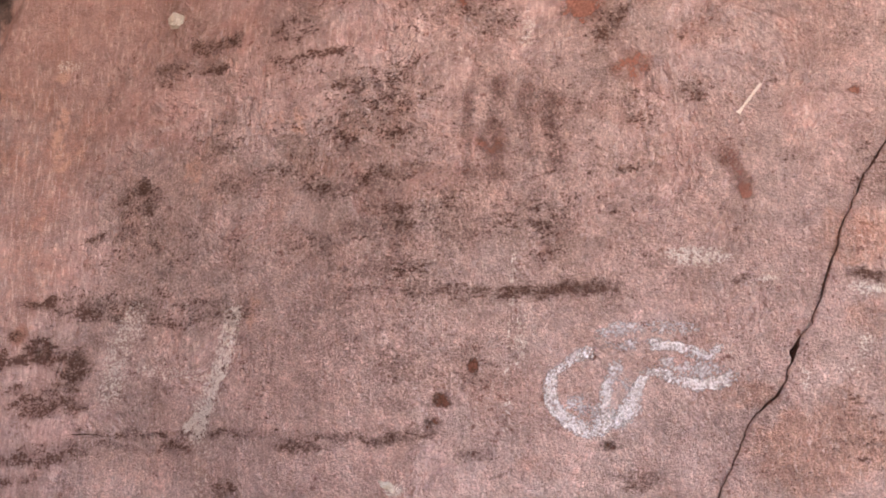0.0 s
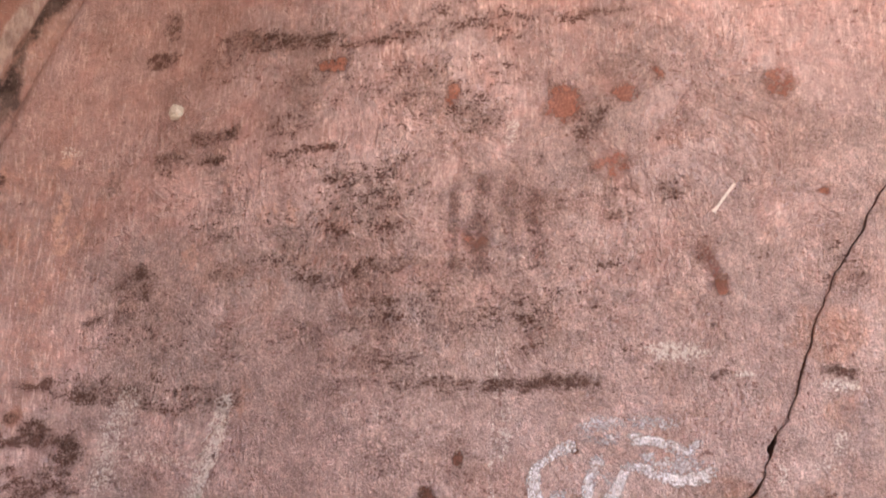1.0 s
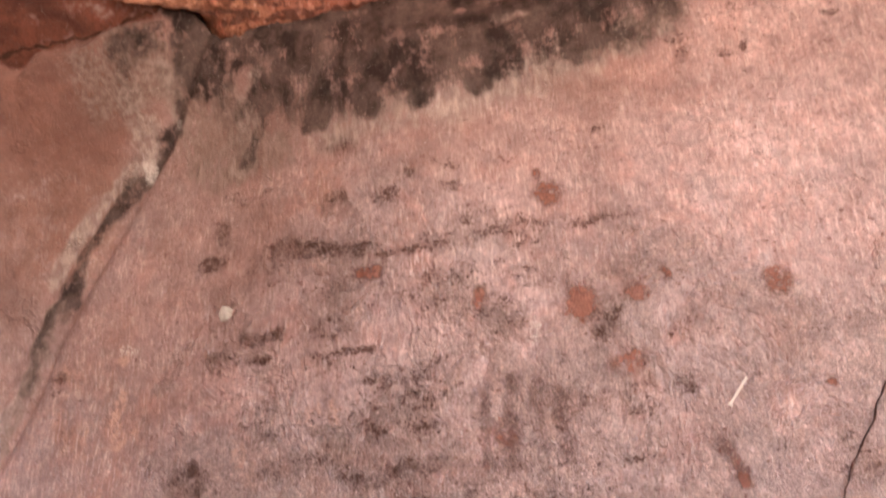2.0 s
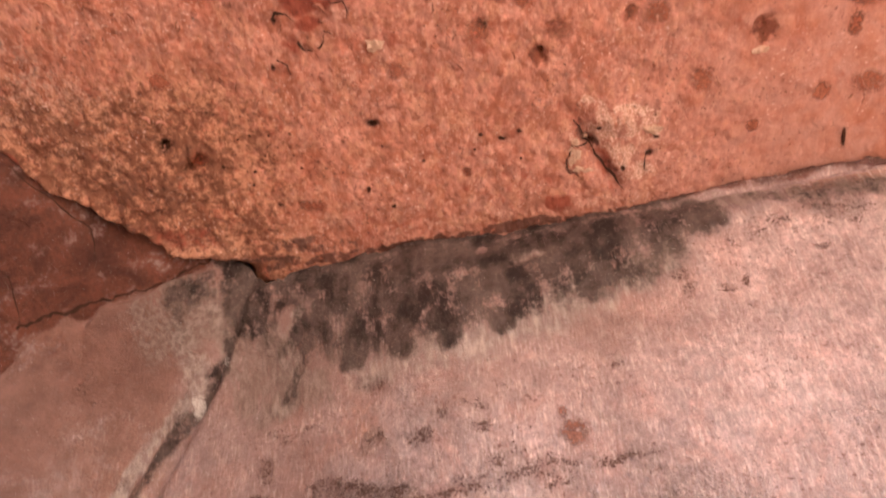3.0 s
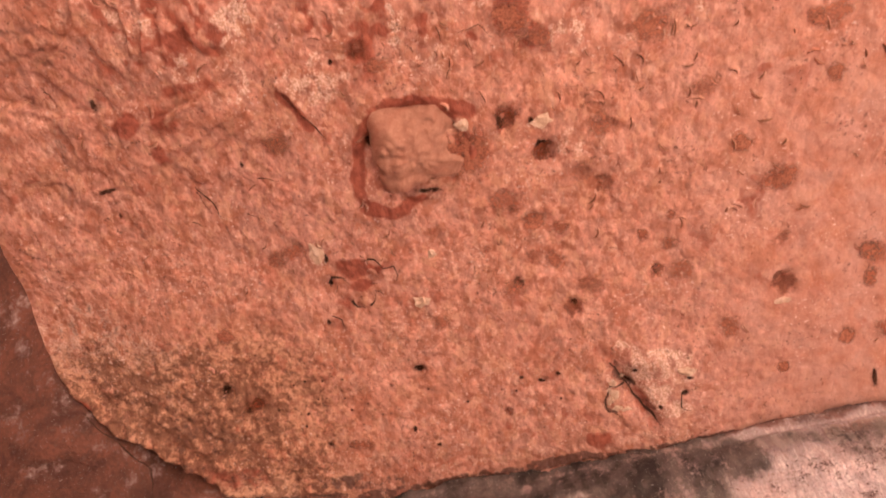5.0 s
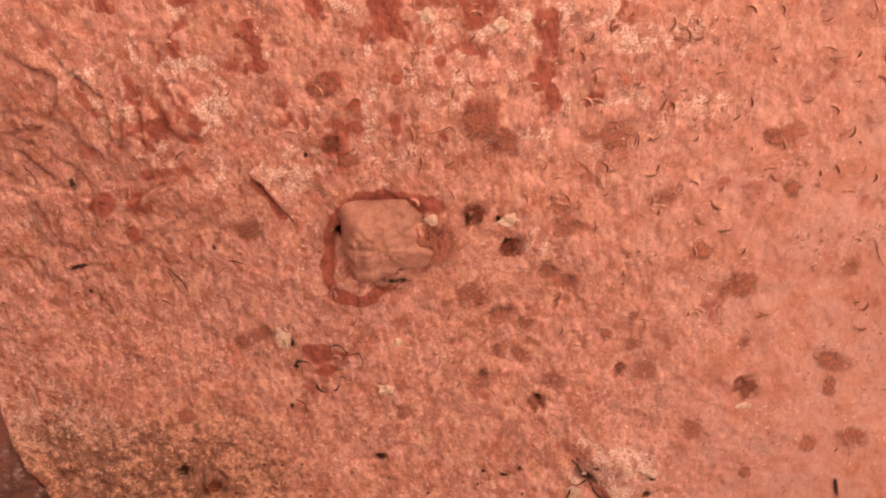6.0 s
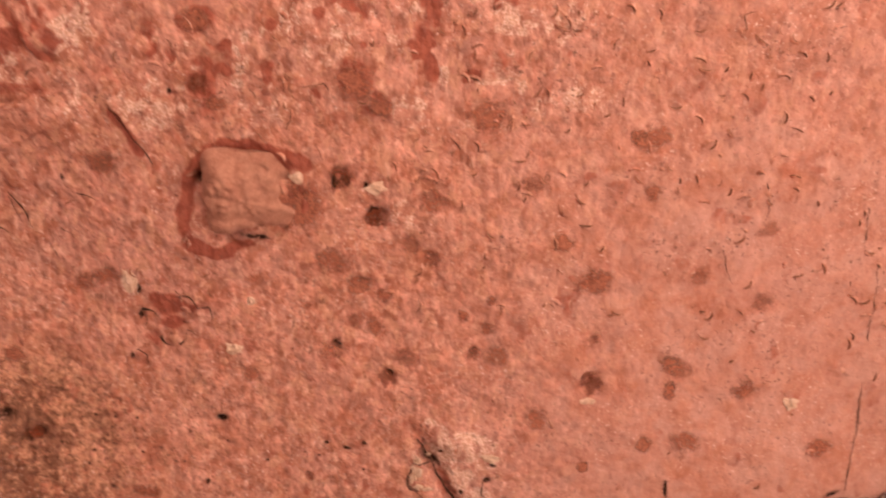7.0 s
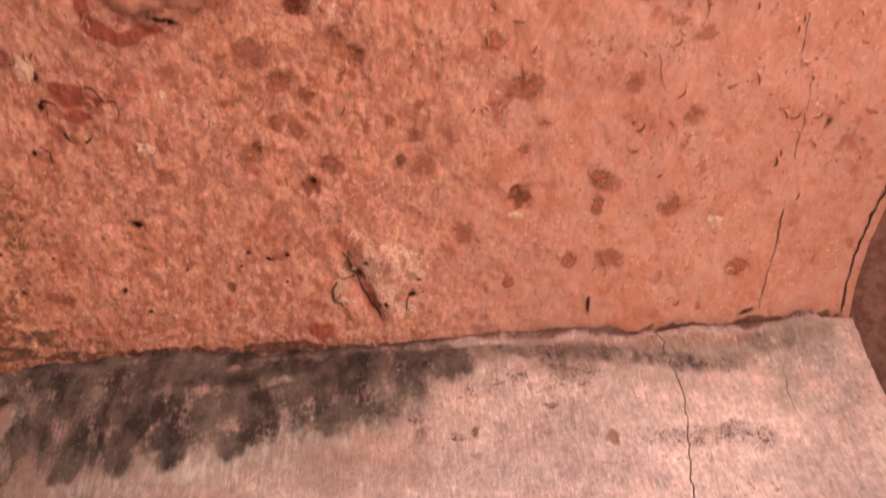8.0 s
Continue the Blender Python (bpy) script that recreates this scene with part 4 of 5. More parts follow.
    blob(orange, -0.198, 2.52, 0.0759, 0.0363, -12, 0.3)
    blob(orange, -1.185, 3.159, 0.2543, 0.0995, 4, 0.8)
    blob(orange, -0.997, 3.049, 0.1091, 0.0819, -5, 0.6)
    blob(orange, -0.433, 2.877, 0.2131, 0.0556, -19, 0.4)
    stroke(orange, [(0.893, 3.204), (1.052, 3.192), (1.216, 3.197)], 0.018, 1.4)
    stroke(orange, [(1.26, 3.179), (1.383, 3.195), (1.507, 3.209)], 0.016, 1.3)
    blob(brown, -1.243, 3.257, 0.1131, 0.0705, 30, 1)
    blob(brown, -1.185, 3.225, 0.0988, 0.0658, 26, 1)
    blob(brown, -1.268, 3.191, 0.089, 0.077, 22, 1)
    blob(brown, -1.261, 3.306, 0.0733, 0.0578, 37, 1)
    stroke(brown, [(-1.309, 3.082), (-1.36, 3.014), (-1.38, 2.93)], 0.0294, 1)
    blob(wedge, -0.997, 3.295, 0.1077, 0.0411, 12, 0.7)
    blob(wedge, -1.048, 3.335, 0.0657, 0.0411, 3, 0.7)
    blob(wedge, -1.246, 3.169, 0.0918, 0.0222, 20, 0.6)
    blob(wedge, -1.279, 3.169, 0.0507, 0.0256, 21, 0.6)
    blob(wedge, -0.951, 3.262, 0.0903, 0.0161, 16, 0.8)
    blob(wedge, -0.773, 3.34, 0.0872, 0.0134, 2, 0.7)
    stroke(wedge, [(-1.315, 3.09), (-1.128, 3.185), (-0.906, 3.229), (-0.722, 3.32)], 0.007, 0.8)
    blob(dust, 1.65, 3.1, 0.1627, 0.1533, -3, 0.6)
    blob(dust, 1.657, 3.211, 0.105, 0.0502, 0, 0.6)

    # the stain soaks down from under the ceiling, with dirt and painted shade in the joint
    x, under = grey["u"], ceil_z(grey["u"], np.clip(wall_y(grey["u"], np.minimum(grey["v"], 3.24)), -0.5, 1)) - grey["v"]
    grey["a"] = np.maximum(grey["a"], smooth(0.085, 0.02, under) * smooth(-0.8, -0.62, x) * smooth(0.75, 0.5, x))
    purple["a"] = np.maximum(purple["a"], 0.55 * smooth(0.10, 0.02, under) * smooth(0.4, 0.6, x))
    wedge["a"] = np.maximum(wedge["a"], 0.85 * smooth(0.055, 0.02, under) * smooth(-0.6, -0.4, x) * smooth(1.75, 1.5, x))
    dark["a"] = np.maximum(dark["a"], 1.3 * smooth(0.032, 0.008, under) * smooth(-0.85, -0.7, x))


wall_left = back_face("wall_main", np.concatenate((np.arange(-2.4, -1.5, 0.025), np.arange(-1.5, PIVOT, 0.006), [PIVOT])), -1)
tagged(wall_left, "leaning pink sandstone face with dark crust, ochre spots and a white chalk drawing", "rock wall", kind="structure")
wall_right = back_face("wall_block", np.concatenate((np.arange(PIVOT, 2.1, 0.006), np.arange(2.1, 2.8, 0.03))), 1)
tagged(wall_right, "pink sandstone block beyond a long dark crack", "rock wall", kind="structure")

# ---- the ceiling ----
def paint_ceiling(f):
    pale, stain_shade, grime_shade = f["pale"], f["stain_shade"], f["grime_shade"]
    # thin painted shade along the edges of the plates
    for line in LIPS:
        stroke(grime_shade, line, 0.004, 0.42)
    d, side = lip_side(stain_shade["u"], stain_shade["v"], EDGE)
    stain_shade["a"] = 1.1 * smooth(-0.004, 0.03, -d * side) * smooth(-0.66, -0.8, stain_shade["u"])
    stroke(pale, [(-0.89, 0.70), (-0.80, 0.74), (-0.68, 0.77)], 0.02, 1.1)
    u, v = stain_shade["u"], stain_shade["v"]
    zone = smooth(-0.25, -0.55, v) * smooth(-1.3, -0.5, u) * smooth(1.0, 0.4, u)
    stain_shade["a"] = np.maximum(stain_shade["a"], 0.8 * zone * smooth(0.14, 0.40, fbm(u, v, 19, 3, 401)))
    pale["a"] = np.maximum(pale["a"], 0.95 * zone * smooth(0.16, 0.32, fbm(u, v, 17, 3, 411)))
    stain_shade["a"] = np.maximum(stain_shade["a"], 0.42 * smooth(0.28, 0.46, fbm(u, v, 14, 3, 421)))
    f["calm"]["a"] = smooth(0.2, 1.1, u) * (1 - 0.5 * smooth(-0.2, -0.6, v))
    f["rough"]["a"] = smooth(-0.2, -0.8, u) * smooth(0.05, 0.4, v)
    # ceiling: pale weathered rims, dark red stains, and shade painted into crevices and pits
    blob(pale, -1.103, 0.263, 0.2454, 0.1314, 8, 0.8)
    blob(pale, -1.149, 0.152, 0.1588, 0.1024, 9, 0.6)
    blob(pale, -1.017, 0.443, 0.1972, 0.1035, 9, 0.7)
    blob(pale, -0.783, 0.721, 0.1162, 0.0417, 19, 1.1)
    blob(pale, -0.487, 0.718, 0.2071, 0.0818, 10, 0.5)
    blob(pale, -1.203, 0.039, 0.1385, 0.1048, 9, 0.4)
    blob(pale, -0.374, -0.424, 0.0792, 0.0541, 9, 0.6)
    blob(pale, -0.44, 0.044, 0.0273, 0.0383, 10, 1.2)
    blob(pale, 0.254, -0.18, 0.0551, 0.0495, 8, 0.75)
    blob(pale, 0.431, 0.523, 0.1418, 0.0841, 6, 0.85)
    blob(pale, 0.438, 0.605, 0.051, 0.0416, -7, 1)
    blob(pale, 0.481, 0.646, 0.0635, 0.0311, 4, 0.9)
    blob(pale, -1.041, -0.399, 0.0846, 0.091, 9, 0.5)
    stroke(pale, [(0.345, 0.446), (0.433, 0.449), (0.527, 0.487)], 0.0107, 1.1)
    stroke(pale, [(-0.325, 0.789), (0.203, 0.743), (0.615, 0.684)], 0.0221, 0.45)
    blob(pale, -0.337, -0.412, 0.0861, 0.0538, 1, 0.8)
    blob(pale, 0.074, -0.61, 0.1198, 0.1105, 3, 0.5)
    blob(pale, 0.315, -0.739, 0.0766, 0.063, 2, 0.6)
    blob(pale, 0.692, -0.491, 0.067, 0.0412, 2, 0.8)
    blob(pale, 0.509, -0.658, 0.118, 0.0935, 2, 0.45)
    blob(pale, 0.637, -0.69, 0.0643, 0.051, 2, 0.6)
    blob(pale, -0.708, -0.703, 0.1468, 0.0674, 2, 0.4)
    blob(stain_shade, -0.357, 0.094, 0.0533, 0.038, 5, 0.8)
    blob(stain_shade, -0.349, 0.147, 0.0403, 0.0172, 10, 0.7)
    blob(stain_shade, -0.399, 0.207, 0.0222, 0.0527, 9, 0.5)
    blob(stain_shade, -0.856, 0.683, 0.147, 0.0432, 18, 0.5)
    blob(stain_shade, 0.271, 0.73, 0.0396, 0.0268, 4, 0.9)
    blob(stain_shade, -0.314, 0.729, 0.1556, 0.0602, 9, 0.3)
    stroke(stain_shade, [(-0.393, 0.078), (-0.341, 0.092), (-0.279, 0.102)], 0.0109, 0.8)
    # this line follows the shaded crease
    stroke(stain_shade, [(0.295, 0.444), (0.352, 0.549), (0.439, 0.687)], 0.0216, 0.5)
    stroke(stain_shade, [(-0.199, -0.321), (-0.272, -0.256), (-0.298, -0.163), (-0.285, -0.075), (-0.204, -0.055), (-0.12, -0.073)], 0.0153, 1.1)
    stroke(stain_shade, [(-0.177, -0.328), (-0.086, -0.338), (0.011, -0.297)], 0.0188, 1.1)
    stroke(stain_shade, [(-0.435, -0.404), (-0.381, -0.314)], 0.0133, 0.9)
    stroke(stain_shade, [(-0.033, -0.827), (-0.046, -0.755)], 0.0325, 0.9)
    stroke(stain_shade, [(0.321, -0.727), (0.301, -0.612)], 0.02, 0.8)
    # shade of the crevices between plates, put in as dark red
    stroke(stain_shade, [(-0.684, -0.69), (-0.661, -0.554)], 0.0137, 0.6)
    stroke(stain_shade, [(-0.805, -0.694), (-0.771, -0.613)], 0.0108, 0.6)
    stroke(stain_shade, [(-0.643, -0.635), (-0.567, -0.536)], 0.0113, 0.7)
    stroke(stain_shade, [(-0.716, -0.447), (-0.605, -0.46)], 0.0148, 0.7)
    blob(stain_shade, 0.01, -0.198, 0.0545, 0.0545, -5, 0.7)
    blob(stain_shade, 0.136, -0.513, 0.0543, 0.0561, 2, 0.7)
    blob(stain_shade, -0.22, -0.633, 0.0415, 0.0269, 1, 0.9)
    blob(stain_shade, -0.831, -0.386, 0.0359, 0.03, 1, 0.8)
    blob(stain_shade, -0.737, -0.383, 0.0373, 0.034, 2, 0.8)
    blob(stain_shade, -0.777, -0.308, 0.0201, 0.0446, 3, 0.7)
    blob(stain_shade, 0.06, -0.799, 0.051, 0.0316, 2, 0.6)
    blob(stain_shade, -0.226, -0.482, 0.0418, 0.0441, 2, 0.7)
    blob(stain_shade, 0.658, -0.751, 0.0511, 0.0497, 2, 0.5)
    blob(stain_shade, -0.061, -0.809, 0.0331, 0.0218, 2, 0.9)
    blob(stain_shade, -0.04, -0.764, 0.0156, 0.0222, 2, 1)
    blob(stain_shade, 0.054, -0.706, 0.0183, 0.0127, 2, 0.8)
    blob(stain_shade, 0.073, -0.66, 0.0209, 0.0155, 3, 0.9)
    blob(stain_shade, 0.146, -0.517, 0.0353, 0.0301, 2, 0.8)
    blob(stain_shade, 0.3, -0.71, 0.0208, 0.0406, 2, 0.8)
    blob(stain_shade, 0.199, -0.47, 0.0303, 0.0172, 5, 0.7)
    blob(stain_shade, 0.11, -0.785, 0.0255, 0.0171, 2, 0.6)
    blob(stain_shade, 0.457, -0.684, 0.0156, 0.0127, 2, 0.6)
    blob(stain_shade, -0.44, -0.693, 0.0244, 0.0184, 4, 0.6)
    blob(stain_shade, -0.332, -0.61, 0.0219, 0.0272, 2, 0.6)
    blob(stain_shade, -0.136, -0.644, 0.0187, 0.013, 2, 0.6)
    blob(stain_shade, -0.272, -0.554, 0.0167, 0.0279, 2, 0.6)
    blob(grime_shade, -1.088, 0.163, 0.1763, 0.1035, 8, 0.5)
    blob(grime_shade, -0.912, 0.552, 0.16, 0.0803, 17, 0.5)
    blob(grime_shade, -0.769, 0.454, 0.0966, 0.0757, 13, 0.43)
    blob(grime_shade, -1.031, -0.324, 0.0446, 0.1462, 8, 0.5)
    blob(grime_shade, -1.053, -0.077, 0.0459, 0.1242, 8, 0.4)
    blob(grime_shade, -0.465, 0.782, 0.2094, 0.0347, 10, 0.7)
    blob(grime_shade, -0.985, 0.315, 0.1294, 0.0865, 9, 0.36)
    blob(grime_shade, -0.986, 0.633, 0.1371, 0.0302, 8, 0.6)
    # painted shade down the crease
    stroke(grime_shade, [(0.313, 0.42), (0.336, 0.513)], 0.0112, 0.55)
    stroke(grime_shade, [(0.338, 0.522), (0.365, 0.56)], 0.0165, 1)
    stroke(grime_shade, [(0.403, 0.623), (0.436, 0.679)], 0.0133, 0.6)
    stroke(grime_shade, [(0.3, 0.585), (0.306, 0.63), (0.324, 0.644)], 0.0056, 1)
    # the joint with the back face, its shade painted as a dark line
    stroke(grime_shade, [(-0.721, 0.78), (-0.367, 0.852), (0.023, 0.826), (0.462, 0.752), (0.719, 0.73), (1.151, 0.672)], 0.0089, 1.1)
    stroke(grime_shade, [(-0.618, 0.83), (-0.165, 0.825), (0.482, 0.75), (0.981, 0.702), (1.262, 0.655), (1.515, 0.612), (1.793, 0.582)], 0.0094, 1.1)


yy, xx = np.meshgrid(np.concatenate((np.arange(-3.0, -1.0, 0.06), np.arange(-1.0, 0.95, 0.0058), [1.0, 1.1])),
                     np.concatenate((np.arange(-2.6, -1.5, 0.05), np.arange(-1.5, 2.0, 0.006), np.arange(2.0, 2.8, 0.05))), indexing="ij")
fields = {key: field_over(xx, yy, 0.6) for key in ("pale", "stain_shade", "grime_shade", "rough", "calm")}
paint_ceiling(fields)
ceiling = sheet("ceiling", xx, yy, ceil_z(xx, yy), MATERIALS["ceiling"], fields, flip=True)
tagged(ceiling, "rough orange-red rock ceiling with stains, pits and flaking skin", "rock ceiling", kind="structure")


# ---- unseen rock added to close the shelter against light, the side rock, and the ground ----
def rock_mass(name, lo, hi, step, amount, material, label, category, shape=None, kind="structure"):
    """A block of rock with uneven faces."""
    bm = bmesh.new()
    bmesh.ops.create_cube(bm, size=1)
    cuts = max(2, int(max(b - a for a, b in zip(lo, hi)) / step))
    bmesh.ops.subdivide_edges(bm, edges=bm.edges[:], cuts=min(cuts, 40), use_grid_fill=True)
    for v in bm.verts:
        p = Vector([a + (b - a) * (c + 0.5) for a, b, c in zip(lo, hi, v.co)])
        if shape:
            p = shape(p)
        n = noise.noise_vector(p * 1.1) * amount + noise.noise_vector(p * 5.0) * amount * 0.25 + noise.noise_vector(p * 17.0) * amount * 0.08
        v.co = p + n
    return tagged(part(name, bm, material), label, category, kind=kind)


# out of view: these three masses are added to block and shape daylight
rock_mass("overhang", (-9, -3.1, 3.72), (2.8, 8, 9), 0.8, 0.12, MATERIALS["brown"], "unseen red-brown rock mass added over the shelter to block sun", "rock")
rock_mass("cliff_foot", (-9, 1.9, -0.5), (9, 8, 3.9), 0.8, 0.12, MATERIALS["brown"], "unseen red-brown rock behind the shelter's face", "rock")
rock_mass("flank_rock", (-9, -7.0, -0.5), (-1.9, 3.0, 5.0), 0.8, 0.12, MATERIALS["brown"], "unseen red-brown rock added to block light from one side", "rock")


def lean(p):
    """The side rock draws back from the ceiling down to the ground."""
    s = max(0.0, min(1.0, 1 - (p.x - 1.83) / 1.2))
    p.x += s * (0.55 * max(0.0, 3.34 - p.z) - 0.10 * max(0.0, p.z - 3.34)) + s * 0.25 * max(0.0, 0.12 - p.y)
    return p


rock_mass("side_rock", (1.83, -0.25, 2.5), (3.0, 1.9, 3.6), 0.06, 0.05, MATERIALS["mauve"],
          "grey-brown rock shoulder wedged under the ceiling", "rock", lean)

bm = bmesh.new()
bmesh.ops.create_grid(bm, x_segments=60, y_segments=60, size=1)
for v in bm.verts:
    far = 1 + 60 * max(abs(v.co.x), abs(v.co.y)) ** 3
    v.co.x, v.co.y = v.co.x * 6 * far, v.co.y * 6 * far
    v.co.z = 0.05 * noise.noise(v.co * 0.6)
tagged(part("ground", bm, MATERIALS["soil"]), "dry red earth before the shelter", "ground", kind="structure")

# ---- marks and small pieces on the rock ----
def patch(name, where, x, y, a, b, turn, material, parent, lift=0.0022):
    """A thin uneven skin that follows the rock, with an edge value that falls to its rim."""
    bm = bmesh.new()
    layer = bm.verts.layers.float.new("edge")
    c, s = math.cos(radians(turn)), math.sin(radians(turn))
    wobble = [random.uniform(0.85, 1.2) for _ in range(12)]
    rings, count = (0.6, 1.5), 12
    def vert(p, q, e):
        u, v = x + p * c - q * s, y + p * s + q * c
        co = (u, float(wall_y(u, v)) - lift, v) if where == "w" else (u, v, float(ceil_z(u, v)) - lift)
        w = bm.verts.new(co)
        w[layer] = e
        return w
    mid = vert(0, 0, 1.0)
    loops = [[vert(a * r * wobble[i] * math.cos(i * math.tau / count), b * r * wobble[i] * math.sin(i * math.tau / count), e)
              for i in range(count)] for r, e in zip(rings, (0.72, 0.0))]
    for i in range(count):
        j = (i + 1) % count
        bm.faces.new((mid, loops[0][i], loops[0][j]))
        bm.faces.new((loops[0][i], loops[1][i], loops[1][j], loops[0][j]))
    return part(name, bm, material, parent)


def face_at(where, x, z):
    return ceiling if where == "c" else wall_left if x < float(crack_x(z)) else wall_right


def spots(kind, where, rows):
    for x, y, a, b, turn in rows:
        name = {"red_spot": "ochre_spot" if where == "w" else "red_spot", "dark_spot": "dark_spot", "hole": "hole"}[kind]
        small = 0.72 if kind == "hole" else 1.0
        patch(name, where, x, y, a * small, b * small, turn, MATERIALS[kind][where], face_at(where, x, y), 0.0022 if kind != "hole" else 0.0028)


def brush(name, line, half, material, parent, label=""):
    """A stroke of paint or chalk that follows the back face, thinning to its sides."""
    bm = bmesh.new()
    layer = bm.verts.layers.float.new("edge")
    chain = []
    for (ax, ay), (bx, by) in zip(line, line[1:]):
        n = max(2, int(math.hypot(bx - ax, by - ay) / 0.008))
        chain += [(ax + (bx - ax) * i / n, ay + (by - ay) * i / n) for i in range(n)]
    chain.append(line[-1])
    for _ in range(3):
        chain = [chain[0]] + [tuple((p[i] + 2 * q[i] + r[i]) / 4 for i in (0, 1)) for p, q, r in zip(chain, chain[1:], chain[2:])] + [chain[-1]]
    rows = []
    for i, (u, v) in enumerate(chain):
        a, b = chain[max(i - 1, 0)], chain[min(i + 1, len(chain) - 1)]
        d = math.hypot(b[0] - a[0], b[1] - a[1]) + 1e-9
        nx, ny = -(b[1] - a[1]) / d, (b[0] - a[0]) / d
        w = half * (1.3 + 0.9 * noise.noise(Vector((u * 28, v * 28, 3))))
        off = 0.004 * noise.noise(Vector((u * 45, v * 45, 9)))
        row = []
        end = min(1.0, 0.25 + min(i, len(chain) - 1 - i) / 3)
        for s, e in ((-1.3, 0.0), (-0.55, 0.75), (0.0, 1.0), (0.55, 0.75), (1.3, 0.0)):
            p, q = u + nx * (off + s * w), v + ny * (off + s * w)
            vert = bm.verts.new((p, float(wall_y(p, q)) - 0.0026, q))
            vert[layer] = e * end
            row.append(vert)
        rows.append(row)
    for p, q in zip(rows, rows[1:]):
        for i in range(4):
            bm.faces.new((p[i], p[i + 1], q[i + 1], q[i]))
    return part(name, bm, material, parent, label)


def skin_flakes(count, low, high, seed):
    """Curled lips of peeling rock skin, each with a strip of painted shade under its raised edge."""
    dice = random.Random(seed)
    for _ in range(count):
        x, y = dice.uniform(low[0], high[0]), dice.uniform(low[1], high[1])
        size, bend, turn = dice.uniform(0.008, 0.026), dice.uniform(0.5, 2.4), dice.uniform(0, math.tau)
        lift, deep = dice.uniform(0.003, 0.007), dice.uniform(0.004, 0.009)
        bm = bmesh.new()
        rows = []
        for i in range(7):
            s = i / 6 - 0.5
            a = turn + s * bend
            thin = 1 - (2 * s) ** 2
            line = []
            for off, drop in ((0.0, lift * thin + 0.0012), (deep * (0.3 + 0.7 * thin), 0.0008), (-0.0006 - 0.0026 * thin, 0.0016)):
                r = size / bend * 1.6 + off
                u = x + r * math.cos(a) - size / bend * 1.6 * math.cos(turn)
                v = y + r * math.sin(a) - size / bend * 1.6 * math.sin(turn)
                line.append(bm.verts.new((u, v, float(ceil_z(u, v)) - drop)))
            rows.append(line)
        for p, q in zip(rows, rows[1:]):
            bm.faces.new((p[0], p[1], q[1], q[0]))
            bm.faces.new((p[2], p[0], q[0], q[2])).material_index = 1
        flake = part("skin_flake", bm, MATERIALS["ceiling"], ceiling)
        flake.data.materials.append(MATERIALS["flake_shade"])


def chips(where, rows):
    """Small uneven flakes of pale stone stuck to the rock."""
    for x, y, a, b, turn in rows:
        bm = bmesh.new()
        bmesh.ops.create_icosphere(bm, subdivisions=2, radius=1)
        c, s = math.cos(radians(turn)), math.sin(radians(turn))
        for v in bm.verts:
            r = 1 + 0.85 * noise.noise(v.co * 1.7 + Vector((x * 31, y * 17, 3))) + 0.35 * noise.noise(v.co * 4.1 + Vector((x * 13, y * 19, 8)))
            p, q, h = v.co.x * a * r, v.co.y * b * r, v.co.z * min(a, b) * 0.42 * r
            u, w = x + p * c - q * s, y + p * s + q * c
            v.co = (u, float(wall_y(x, y)) + h, w) if where == "w" else (u, w, float(ceil_z(x, y)) + h)
        if where == "w":
            bmesh.ops.reverse_faces(bm, faces=bm.faces[:])
        chip = part("stone_chip", bm, MATERIALS["chip" if where == "c" else "chip_w"])
        chip.data.shade_flat()
        if where == "c":
            tagged(chip, "pale angular stone chip stuck in the red ceiling", "stone chip", "pale chips in the ceiling")
        else:
            tagged(chip, "greyish white stone chip stuck on the pink face", "stone chip")


# red pigment on the back face
spots('red_spot', 'w', [
    (0.209, 2.658, 0.0307, 0.0308, -6),
    (0.188, 2.704, 0.012, 0.0155, -7),
    (0.26, 2.397, 0.0353, 0.0396, -5),
    (0.342, 2.273, 0.0403, 0.0256, 11),
    (-0.201, 2.52, 0.0335, 0.0162, -13),
    (0.043, 2.427, 0.0162, 0.0268, -3),
    (0.653, 2.406, 0.0299, 0.0299, -5),
    (0.373, 2.409, 0.0236, 0.0173, -7),
    (0.435, 2.442, 0.0189, 0.0081, -52),
    (0.087, 2.147, 0.0271, 0.0202, -2),
    (0.711, 2.203, 0.0101, 0.0083, -3),
    (0.521, 2.047, 0.0126, 0.0252, -5),
    (1.033, 2.915, 0.0174, 0.0184, -3),
])
spots('dark_spot', 'w', [
    (0.052, 1.769, 0.0097, 0.0169, -1),
    (-0.004, 1.713, 0.0193, 0.0147, 0),
    (-0.018, 1.673, 0.0153, 0.0127, 0),
    (0.276, 1.636, 0.0182, 0.0096, -1),
    (0.255, 1.778, 0.0075, 0.0055, -2),
])
